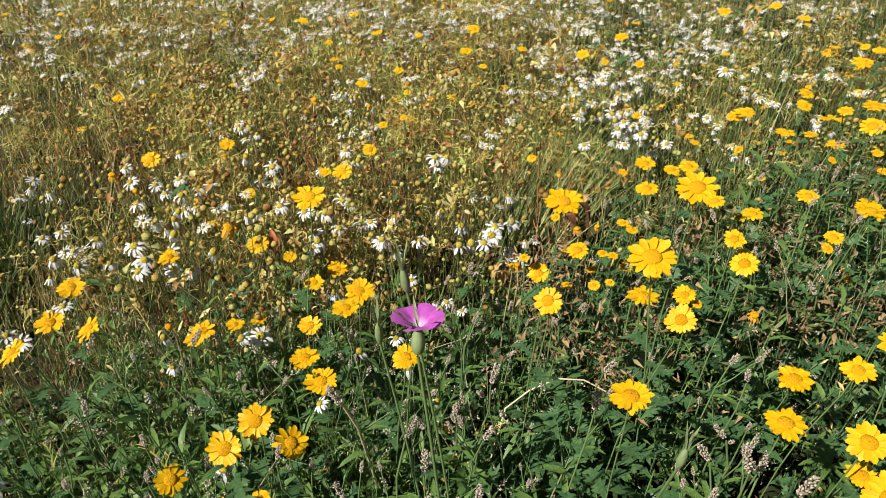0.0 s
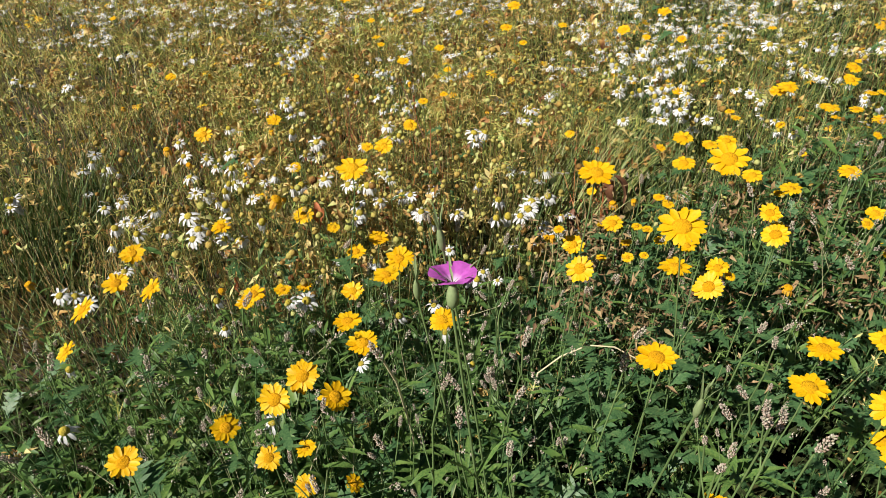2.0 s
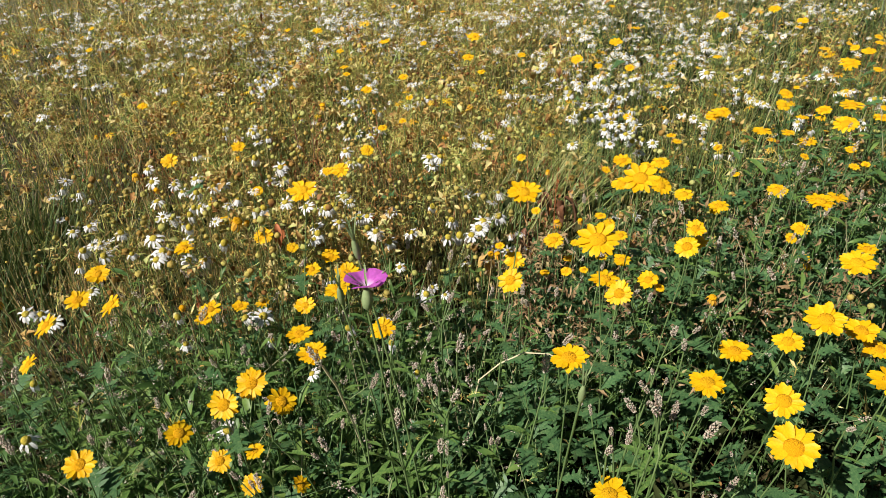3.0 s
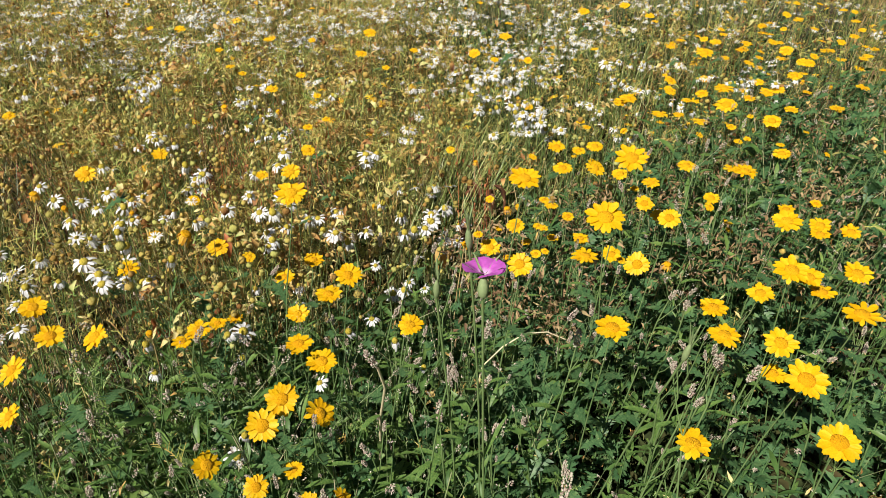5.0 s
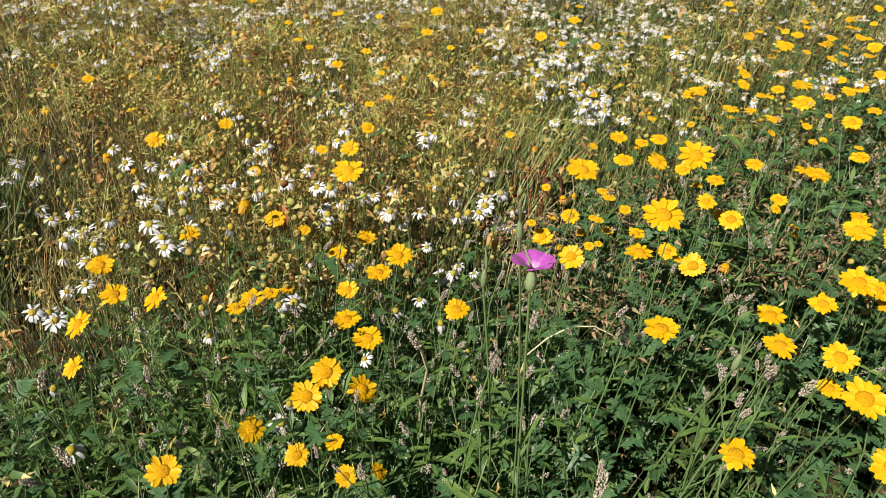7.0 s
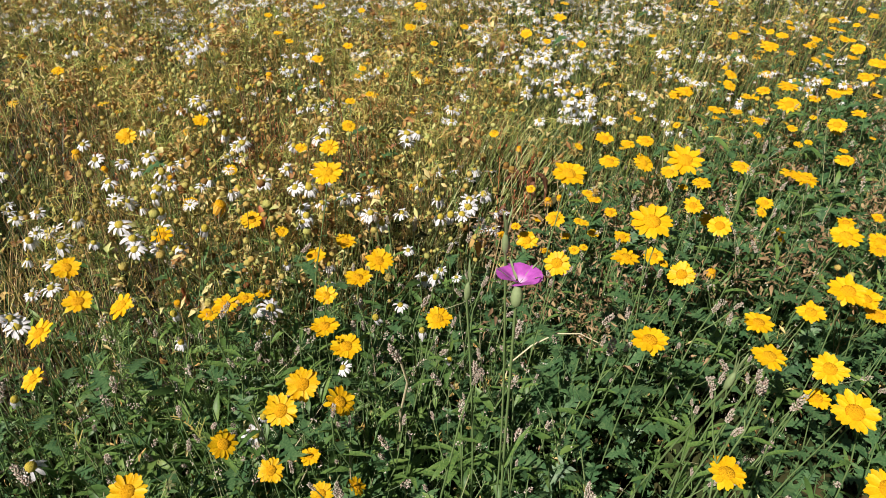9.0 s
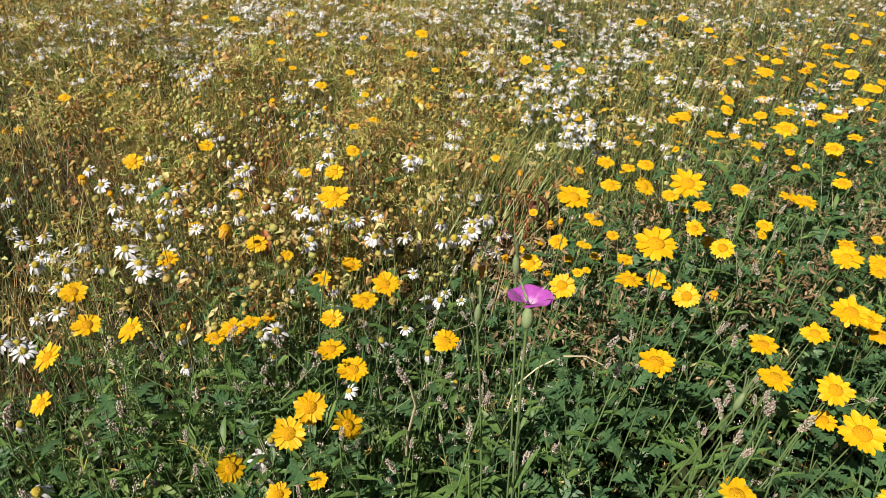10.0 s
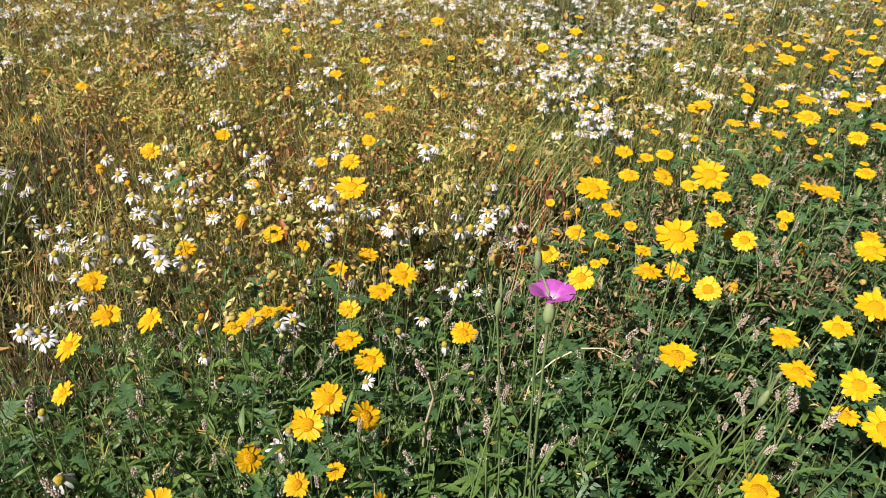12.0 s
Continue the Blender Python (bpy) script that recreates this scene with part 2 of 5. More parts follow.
def petal_shape(length, width, start, teeth=3, droop=0.0, cup=0.15, cols=3, rows=4):
    """A ray floret along +y: narrow at its base, broad and toothed at its tip."""
    s = Shape()
    out = []
    for k in range(rows + 1):
        f = k / rows
        w = width * float(np.interp(f, [0, 0.3, 0.62, 0.86, 1], [0.50, 0.84, 1.0, 0.93, 0.60]))
        line = []
        for j in range(cols):
            u = j / (cols - 1) * 2 - 1
            y = start + length * f
            if k == rows and teeth > 1:
                y -= length * (0.10 * u * u + 0.035 * math.cos(2 * math.pi * u))
            z = -droop * length * f * f + cup * width * u * u * (0.6 + 0.4 * f)
            line.append((u * w / 2, y, z))
        out.append(line)
    return s.grid(out)


def lance_leaf(length, width, droop=0.25, fold=0.35, rows=5):
    """A lance-shaped leaf along +y, folded at its midrib."""
    s = Shape()
    out = []
    for k in range(rows + 1):
        f = k / rows
        w = width * max(math.sin(math.pi * min(f * 0.92 + 0.06, 1)) ** 0.8, 0.03)
        z = 0.25 * length * f - droop * length * f * f
        wav = 0.05 * width * math.sin(f * 14)
        out.append([(-w / 2, length * f, z + fold * w / 2 + wav), (0, length * f, z), (w / 2, length * f, z + fold * w / 2 - wav)])
    return s.grid(out)


def lobed_leaf(length, width, seed):
    """A jagged leaf of the marigold: a broad midrib with pointed lobes."""
    r = random.Random(seed)
    s = Shape()
    rib = []
    n = 5

    def centre(f):
        return Vector((0.04 * length * math.sin(f * 3), length * f, 0.22 * length * f - 0.30 * length * f * f))

    for k in range(n + 1):
        f = k / n
        w = width * (0.09 + 0.13 * f) * (1 if k < n else 0.3)
        c = centre(f)
        rib.append([c + Vector((-w, 0, 0.1 * w)), c + Vector((w, 0, 0.1 * w))])
    s.grid(rib)
    for k in range(1, n):
        for side in (-1, 1):
            f = (k + r.uniform(-0.2, 0.2)) / n
            c = centre(f)
            reach = width * (0.28 + 0.42 * f) * r.uniform(0.75, 1.15)
            h = length * 0.060
            tip = c + Vector((side * reach, length * r.uniform(0.10, 0.2), r.uniform(-0.1, 0.15) * reach))
            mid = c.lerp(tip, 0.55)
            s.grid([[c + Vector((0, -h, 0)), c + Vector((0, h, 0))],
                    [mid + Vector((side * h * 0.4, -h * 0.9, 0.001)), mid + Vector((-side * h * 0.4, h * 1.2, 0.001))],
                    [tip + Vector((0, -h * 0.15, 0)), tip]])
    return s


def feather_leaf(length, seed):
    """A thread-like divided leaf of the mayweed: a bent rib with forked threads all round it."""
    r = random.Random(seed)
    s = Shape()
    w = 0.0007

    def thread(a, b, bend, k=1.0):
        side = (b - a).cross(Vector((0.3, 0.1, 1))).normalized() * w * k
        m = a.lerp(b, 0.55) + bend
        s.grid([[a - side, a + side], [m - side, m + side], [b - side * 0.4, b + side * 0.4]])

    def twig(a, b):
        side = (b - a).cross(Vector((0.3, 0.1, 1))).normalized() * w
        s.grid([[a - side, a + side], [b - side * 0.5, b + side * 0.5]])

    turn = r.uniform(-0.35, 0.35)

    def rib(f):
        return Vector((turn * length * f * f, length * f * (1 - 0.15 * f), length * (0.30 * f - 0.28 * f * f)))

    thread(rib(0), rib(0.5), Vector((0, 0, 0.01 * length)), 1.3)
    thread(rib(0.5), rib(1), Vector((0, 0, 0.01 * length)))
    for k in range(11):
        f = 0.12 + 0.85 * (k + r.uniform(-0.4, 0.4)) / 10
        a = rib(f)
        t = r.uniform(0, 2 * math.pi)
        reach = length * r.uniform(0.14, 0.34) * (1.15 - 0.6 * f)
        out = Vector((math.cos(t), r.uniform(0.2, 1.1), 0.7 * math.sin(t)))
        b = a + out * reach
        twig(a, b)
        if r.random() < 0.6:
            c = a.lerp(b, 0.55)
            twig(c, c + Vector((r.uniform(-1, 1), r.uniform(0, 1), r.uniform(-0.6, 0.9))) * reach * 0.5)
    return s


def spike_shape(length, radius, count, seed, plump=0.36):
    """A knotweed spike: small buds round an axis that runs up +z, some shed, some swollen."""
    r = random.Random(seed)
    s = Shape()
    for k in range(count):
        if r.random() < 0.14:
            continue
        f = (k + 0.5) / count
        a = k * 2.4 + r.uniform(-0.3, 0.3)
        rad = radius * (0.40 + 0.60 * math.sin(math.pi * min(0.15 + f * 0.78, 1))) * r.uniform(0.6, 1.3)
        c = Vector((math.cos(a) * rad, math.sin(a) * rad, length * f + r.uniform(-0.03, 0.03)))
        big = r.uniform(0.65, 1.35)
        h, w = radius * plump * 1.6 * big, radius * plump * big
        up = Vector((math.cos(a) * r.uniform(0.3, 0.9), math.sin(a) * r.uniform(0.3, 0.9), 0.8)) * h
        x, y = Vector((-math.sin(a), math.cos(a), 0)) * w, Vector((math.cos(a), math.sin(a), -0.4)) * w
        base = len(s.v)
        s.v += [tuple(c - up), tuple(c + x), tuple(c + y), tuple(c - x), tuple(c - y), tuple(c + up)]
        for i in range(4):
            s.t += [(base, base + 1 + (i + 1) % 4, base + 1 + i), (base + 5, base + 1 + i, base + 1 + (i + 1) % 4)]
            s.tm += [0, 0]
    return s


def tube(points, radii, seg=6):
    """A stem through points."""
    s = Shape()
    rows = []
    for i, (p, r) in enumerate(zip(points, radii)):
        d = (points[min(i + 1, len(points) - 1)] - points[max(i - 1, 0)]).normalized()
        x = d.cross(Vector((0.13, 0.97, 0.21))).normalized()
        y = d.cross(x)
        rows.append([p + (x * math.cos(2 * math.pi * j / seg) + y * math.sin(2 * math.pi * j / seg)) * r for j in range(seg)])
    return s.grid(rows, closed=True)


def bow(a, b, sag, n=7):
    """Points from a to b that leave a steeply and bend over towards b."""
    return [Vector((a.x + (b.x - a.x) * f ** 1.7 + sag.x * math.sin(math.pi * f), a.y + (b.y - a.y) * f ** 1.7 + sag.y * math.sin(math.pi * f),
                    a.z + (b.z - a.z) * f)) for f in (k / (n - 1) for k in range(n))]


def turn_to(normal, spin=0.0):
    """A turn that lays +z along normal."""
    return Vector(normal).to_track_quat("Z", "Y").to_matrix().to_4x4() @ Matrix.Rotation(spin, 4, "Z")


def part(name, mesh, parent, m=None, label=""):
    ob = new(name, mesh)
    ob.parent = parent
    if m is not None:
        ob.matrix_local = m
    return tagged(ob, label)


def lean(tilt, way):
    t, w = radians(tilt), radians(way)
    return Vector((math.sin(t) * math.cos(w), math.sin(t) * math.sin(w), math.cos(t)))


# ---- how the meadow is laid out ----


def rand_field(x, y, scale, seed):
    """Soft patches between 0 and 1."""
    r = np.random.default_rng(seed)
    out = np.zeros_like(x)
    for k in range(6):
        a, ph = r.uniform(0, 2 * np.pi), r.uniform(0, 2 * np.pi)
        f = (0.6 + 0.35 * k) * 2 * np.pi / scale
        out += np.sin(f * (np.cos(a) * x + np.sin(a) * y) + ph)
    return 0.5 + 0.5 * np.tanh(out / 1.7)


def blob(x, y, cx, cy, rx, ry):
    return np.exp(-((x - cx) / rx) ** 2 - ((y - cy) / ry) ** 2)


def lush(x, y):
    """1 where the green, leafy growth stands, 0 in the ripe, tawny growth behind it."""
    edge = np.interp(x, [-1.2, -0.75, -0.33, 0.0, 0.3, 0.75, 1.4, 2.4, 4.0], [0.88, 0.94, 1.0, 1.04, 1.18, 1.42, 1.72, 2.15, 3.0])
    edge = edge + 0.16 * (rand_field(x, y, 0.5, 4) - 0.5)
    return np.clip((edge - y) / 0.22 + 0.5, 0, 1)


def daisies_here(x, y):
    """How thick the white daisies stand."""
    far = np.clip((y - 2.6) / 0.5, 0, 1)
    d = 0.03 + far * np.interp(x, [-1.5, 0.6, 1.3, 2.2], [1.5, 1.1, 0.42, 0.30]) + 0.06 * np.clip((y - 1.5) / 0.5, 0, 1)
    d = d * (0.06 + 1.9 * rand_field(x, y, 0.45, 8) ** 3)
    d += 0.24 * blob(x, y, -0.60, 1.26, 0.14, 0.20) + 0.22 * blob(x, y, -0.73, 0.98, 0.12, 0.12) + 0.22 * blob(x, y, -0.08, 1.10, 0.14, 0.06) + 0.07 * blob(x, y, -0.30, 1.20, 0.35, 0.22)
    d += 0.75 * blob(x, y, 0.52, 1.62, 0.07, 0.12) + 0.45 * blob(x, y, 0.28, 1.66, 0.06, 0.06) + 0.70 * blob(x, y, 0.46, 1.92, 0.09, 0.12)
    d += 0.6 * blob(x, y, 0.55, 2.3, 0.14, 0.2) + 0.6 * blob(x, y, 1.02, 2.45, 0.10, 0.30) + 0.6 * blob(x, y, 1.14, 2.12, 0.16, 0.05) + 0.55 * blob(x, y, 0.78, 2.75, 0.2, 0.25)
    d += 0.85 * blob(x, y, 1.42, 1.76, 0.15, 0.08) + 0.9 * blob(x, y, -0.50, 2.95, 0.65, 0.22) + 0.5 * blob(x, y, -1.65, 2.85, 0.40, 0.25) + 0.5 * blob(x, y, 2.45, 3.0, 0.25, 0.2) + 0.3 * blob(x, y, -0.6, 2.15, 0.08, 0.06) + 0.3 * blob(x, y, -0.35, 1.75, 0.06, 0.05)
    return np.clip(d * (1 - 0.95 * lush(x, y)), 0, 1)


def gaps(x, y):
    """Thin places in the growth, where one looks down into shade."""
    return np.clip(1.2 * blob(x, y, -1.02, 1.56, 0.17, 0.17) + 0.9 * blob(x, y, -0.82, 0.84, 0.10, 0.09) + 1.3 * blob(x, y, -1.00, 1.36, 0.13, 0.24) + 0.9 * blob(x, y, -0.58, 0.50, 0.10, 0.07) + 0.8 * blob(x, y, 0.10, 1.28, 0.16, 0.10) + 0.6 * blob(x, y, 0.42, 0.72, 0.14, 0.08) + 0.9 * blob(x, y, -0.95, 1.12, 0.12, 0.12) + 0.7 * blob(x, y, -0.43, 1.42, 0.07, 0.12)
                   + 0.95 * blob(x, y, 0.15, 1.12, 0.13, 0.10) + 0.7 * blob(x, y, 0.30, 1.33, 0.14, 0.09) + 0.6 * blob(x, y, 0.66, 0.62, 0.2, 0.14) + 0.70 * blob(x, y, 0.45, 0.50, 0.35, 0.15)
                   + 0.9 * blob(x, y, 0.21, 1.26, 0.10, 0.13) + 0.8 * blob(x, y, 0.30, 1.46, 0.09, 0.12) + 0.7 * blob(x, y, -0.96, 1.38, 0.10, 0.14), 0, 0.985)


def clump(x, y):
    """Tussocks a hand's width apart, with shade between them."""
    return np.clip(1.5 * rand_field(x, y, 0.17, 21) - 0.25, 0, 1)


def tuft(x, y, scale=0.10, seed=24):
    """Small tufts a few fingers apart."""
    return np.clip(2.2 * rand_field(x, y, scale, seed) - 0.45, 0, 1)


def hollow(x, y):
    """0 in the broad hollows of the ripe growth, 1 on its swells."""
    return np.clip(2.4 * rand_field(x, y, 0.62, 22) - 0.35, 0, 1)


def scatter(n, weight, y0=0.1, y1=7.0, seed=1):
    """n places, thick where weight is high, over the ground that the meadow covers."""
    r = np.random.default_rng(seed)
    xs, ys = [], []
    got = 0
    while got < n:
        y = y0 + (y1 - y0) * r.random(4 * n)
        x = r.uniform(-0.85, 0.8, 4 * n) + y * r.uniform(-0.62, 0.94, 4 * n)
        ok = (r.random(4 * n) < weight(x, y)) & (np.abs(x) < 6)
        # never just under the camera
        ok &= (np.hypot(x + 0.1, y + 0.06) > 0.2)
        xs.append(x[ok])
        ys.append(y[ok])
        got += ok.sum()
    return np.concatenate(xs)[:n], np.concatenate(ys)[:n]


def turns(yaw, pitch, roll):
    """Turns as N 3x3 arrays: roll about y, then pitch about x, then yaw about z."""
    cy, sy, cp, sp, cr, sr = np.cos(yaw), np.sin(yaw), np.cos(pitch), np.sin(pitch), np.cos(roll), np.sin(roll)
    o, z = np.ones_like(yaw), np.zeros_like(yaw)
    ry = np.stack([cr, z, sr, z, o, z, -sr, z, cr], -1).reshape(-1, 3, 3)
    rx = np.stack([o, z, z, z, cp, -sp, z, sp, cp], -1).reshape(-1, 3, 3)
    rz = np.stack([cy, -sy, z, sy, cy, z, z, z, o], -1).reshape(-1, 3, 3)
    return rz @ rx @ ry


def spread_shapes(name, shapes, places, rot, size, mats, smooth=True):
    """One mesh of many copies of a few shapes."""
    vs, qs, ts, qm, tm = [], [], [], [], []
    base = 0
    pick = np.arange(len(places)) % len(shapes)
    for i, s in enumerate(shapes):
        here = pick == i
        n = int(here.sum())
        v = np.array(s.v)
        w = np.einsum("nij,vj->nvi", rot[here], v) * size[here][:, None, None] + places[here][:, None, :]
        offs = base + np.arange(n)[:, None, None] * len(v)
        vs.append(w.reshape(-1, 3))
        if s.q:
            qs.append((np.array(s.q)[None] + offs).reshape(-1, 4))
            qm.append(np.tile(s.qm, n))
        if s.t:
            ts.append((np.array(s.t)[None] + offs).reshape(-1, 3))
            tm.append(np.tile(s.tm, n))
        base += n * len(v)
    cat = lambda a, k: np.concatenate(a) if a else np.zeros((0, k), np.int32)
    flat = lambda a: np.concatenate(a) if a else np.zeros(0, np.int32)
    return new(name, make_mesh(name, np.concatenate(vs), cat(qs, 4), cat(ts, 3), mats, flat(qm), flat(tm), smooth))


def blades(name, x, y, height, reach, width, mat, seed, z0=0.0, rows=4, curl=1.8, way=None):
    """One mesh of flat blades that rise from the ground and bend over."""
    r = np.random.default_rng(seed)
    n = len(x)
    a = r.uniform(0, 2 * np.pi, n) if way is None else way
    face = a + r.uniform(-1.2, 1.2, n) + np.pi / 2
    f = np.linspace(0, 1, rows + 1)
    px = x[:, None] + np.cos(a)[:, None] * reach[:, None] * f ** curl
    py = y[:, None] + np.sin(a)[:, None] * reach[:, None] * f ** curl
    pz = z0 + height[:, None] * (f - 0.18 * (reach / np.maximum(height, 1e-3))[:, None] * f ** 3)
    w = width[:, None] * np.clip(1.15 - f ** 2, 0.12, 1) / 2
    dx, dy = np.cos(face)[:, None] * w, np.sin(face)[:, None] * w
    v = np.stack([np.stack([px - dx, py - dy, pz], -1), np.stack([px + dx, py + dy, pz], -1)], 2).reshape(n, -1, 3)
    k = np.arange(rows) * 2
    q = np.stack([k, k + 1, k + 3, k + 2], -1)
    quads = (q[None] + (np.arange(n) * 2 * (rows + 1))[:, None, None]).reshape(-1, 4)
    return new(name, make_mesh(name, v.reshape(-1, 3), quads, np.zeros((0, 3)), [mat], smooth=True)), np.stack([px[:, -1], py[:, -1], pz[:, -1]], -1)


# ---- ground ----


def build_ground():
    s = np.linspace(-1, 1, 121)
    line = 4.5 * s + np.sign(s) * np.abs(s) ** 9 * 600
    gx, gy = np.meshgrid(line, line + 1.5)
    gz = 0.012 * np.sin(gx * 9 + 1.3 * np.sin(gy * 7)) + 0.010 * np.sin(gy * 13 + gx * 5)
    gz *= np.exp(-np.hypot(gx, gy) / 8)
    n = len(line)
    i = np.arange(n * n).reshape(n, n)
    q = np.stack([i[:-1, :-1], i[:-1, 1:], i[1:, 1:], i[1:, :-1]], -1).reshape(-1, 4)
    inner = (gx > -0.8 - 0.6 * gy) & (gx < 0.7 + 0.9 * gy) & (gy > 0.1) & (gy < 4.6)
    far = ~inner[:-1, :-1].ravel()
    ob = new("ground", make_mesh("ground", np.stack([gx, gy, gz], -1).reshape(-1, 3), q, [], [M_SOIL, M_SWARD], far.astype(np.int32), smooth=True))
    tagged(ob, "dark brown soil beneath the meadow, tawny sward beyond", "ground", kind="structure")


build_ground()

# ---- flowers that can be told apart ----
PETALS = [petal_shape(0.0160, w, 0.0072, droop=d, cup=c, cols=5).mesh("petal", [M_YELLOW]) for w, d, c in ((0.0078, 0.05, 0.07), (0.0070, 0.18, 0.05), (0.0084, -0.06, 0.09))]
DISC = dome(0.0098, 0.0042, 14, 5).mesh("flower_head", [M_DISC])
HIP = dome(0.0062, -0.0052, 10, 3, 0.1).mesh("calyx", [M_CALYX])
LOBED = [lobed_leaf(1.0, 0.75, 20 + k).mesh("leaf", [M_LOBED]) for k in range(4)]
LANCE = [lance_leaf(1.0, w, d, fo).mesh("leaf", [M_LEAF]) for w, d, fo in ((0.18, 0.3, 0.3), (0.22, 0.45, 0.4), (0.15, 0.2, 0.2))]


def ray_ring(count, length, width, start, seed, droop, lift, wild=0.12):
    r = random.Random(seed)
    s = Shape()
    for k in range(count):
        if wild > 0.22 and r.random() < 0.12:
            continue
        a = 2 * math.pi * (k + r.uniform(-0.2, 0.2)) / count
        p = petal_shape(length * r.uniform(0.82 if wild > 0.22 else 0.9, 1.06), width, start, droop=droop + r.uniform(-wild, wild), cols=3, rows=3)
        s.moved(Matrix.Rotation(a, 4, "Z") @ Matrix.Rotation(lift + r.uniform(-wild, wild), 4, "X"), p)
    return s


FAR_RAYS = [ray_ring(17, 0.0164, 0.0078, 0.0066, 40 + k, 0.1, 0.06).mesh("petals", [M_YELLOW_FAR]) for k in range(3)]
OLD_RAYS = [ray_ring(10, 0.014, 0.006, 0.0055, 50 + k, 0.9, -0.5, 0.3).mesh("petals", [M_FADED]) for k in range(2)]
DAISY_RAYS = [ray_ring(c, 0.0125, 0.0043, 0.0050, 60 + k, d, l, 0.32).mesh("petals", [M_WHITE]) for k, (c, d, l) in enumerate(((17, 0.2, 0.0), (16, 0.6, -0.35), (18, 1.0, -0.75), (15, 0.4, -0.15)))]
DAISY_DISC = [dome(0.0062, h, 10, 5, 0.6).mesh("flower_head", [M_DOME]) for h in (0.0040, 0.0062, 0.0078)]
spot = random.Random(5)


def stem_of(parent, foot, top, normal, radius, mat):
    """A stem from the ground to a flower head, in the thing's own coordinates."""
    end = Vector(top) - Vector(normal) * 0.004
    sag = Vector((spot.uniform(-0.012, 0.012), spot.uniform(-0.012, 0.012), 0))
    pts = bow(Vector((0, 0, -0.01)), end - foot, sag, 8)
    pts[-2] = pts[-1] - Vector(normal) * 0.03 + (pts[-2] - pts[-1] + Vector(normal) * 0.03) * 0.4
    part("stem", tube(pts, [radius * (1.25 - 0.4 * k / 7) for k in range(8)]).mesh("stem", [mat]), parent)
    return pts


def leaves_on(parent, pts, meshes, count, size, low=0.2, high=0.85):
    for k in range(count):
        f = low + (high - low) * (k + spot.random() * 0.8) / count
        i = min(int(f * (len(pts) - 1)), len(pts) - 2)
        at = pts[i].lerp(pts[i + 1], f * (len(pts) - 1) - i)
        sz = size * spot.uniform(0.7, 1.2) * (1.1 - 0.4 * f)
        m = Matrix.Translation(at) @ Matrix.Rotation(k * 2.4 + spot.uniform(-0.5, 0.5), 4, "Z") @ Matrix.Rotation(spot.uniform(0.0, 0.7), 4, "X")
        part("leaf", spot.choice(meshes), parent, m @ Matrix.Diagonal((sz, sz, sz, 1)))


def marigold(x, y, z, breadth, tilt, way):
    """A corn marigold in flower, its head at the given place."""
    nrm = lean(tilt, way)
    foot = Vector((x + spot.uniform(-0.05, 0.05), y + spot.uniform(0.0, 0.09), 0))
    plant = new("corn_marigold")
    plant.location = foot
    near = y < 1.0 and breadth > 0.028
    pts = stem_of(plant, foot, (x, y, z), nrm, 0.0011 if near else 0.0010, M_STEM)
    k = breadth / 0.0510
    head_m = Matrix.Translation(Vector((x, y, z)) - foot) @ turn_to(nrm, spot.uniform(0, 6.3)) @ Matrix.Diagonal((k, k, k, 1))
    head = part("flower_head", DISC, plant, head_m, "deep golden domed disc")
    part("calyx", HIP, head)
    if near:
        n = spot.choice((18, 19, 20, 21))
        for j in range(n):
            a = 2 * math.pi * (j + spot.uniform(-0.18, 0.18)) / n
            m = Matrix.Rotation(a, 4, "Z") @ Matrix.Rotation(spot.uniform(-0.06, 0.14) + 0.05 * (j % 2), 4, "X") @ Matrix.Rotation(spot.uniform(-0.08, 0.08), 4, "Y")
            s = spot.uniform(0.84, 1.10)
            part("petal", spot.choice(PETALS), head, m @ Matrix.Diagonal((s * spot.uniform(0.90, 1.1), s, s, 1)))
        leaves_on(plant, pts, LOBED, 5, 0.055)
    else:
        part("petals", spot.choice(FAR_RAYS), head)
        leaves_on(plant, pts, LOBED, 3, 0.06)
    size = "large" if breadth > 0.055 else "small" if breadth < 0.034 else ""
    where = "among green leaves" if y < 1.3 else "above tawny seed heads"
    tagged(plant, " ".join(f"{size} bright yellow corn marigold in full bloom {where}".split()), "flower", "corn marigolds in the meadow")


def faded_marigold(x, y, z, breadth, tilt, way):
    nrm = lean(tilt, way)
    foot = Vector((x, y + 0.04, 0))
    plant = new("corn_marigold")
    plant.location = foot
    pts = stem_of(plant, foot, (x, y, z), nrm, 0.0012, M_DRY)
    k = breadth / 0.042
    head = part("flower_head", DISC, plant, Matrix.Translation(Vector((x, y, z)) - foot) @ turn_to(nrm) @ Matrix.Diagonal((k, k, k, 1)))
    part("calyx", HIP, head)
    part("petals", spot.choice(OLD_RAYS), head, None, "withered orange petals")
    tagged(plant, "faded orange corn marigold with drooping petals on a dry stem", "flower", "corn marigolds in the meadow")


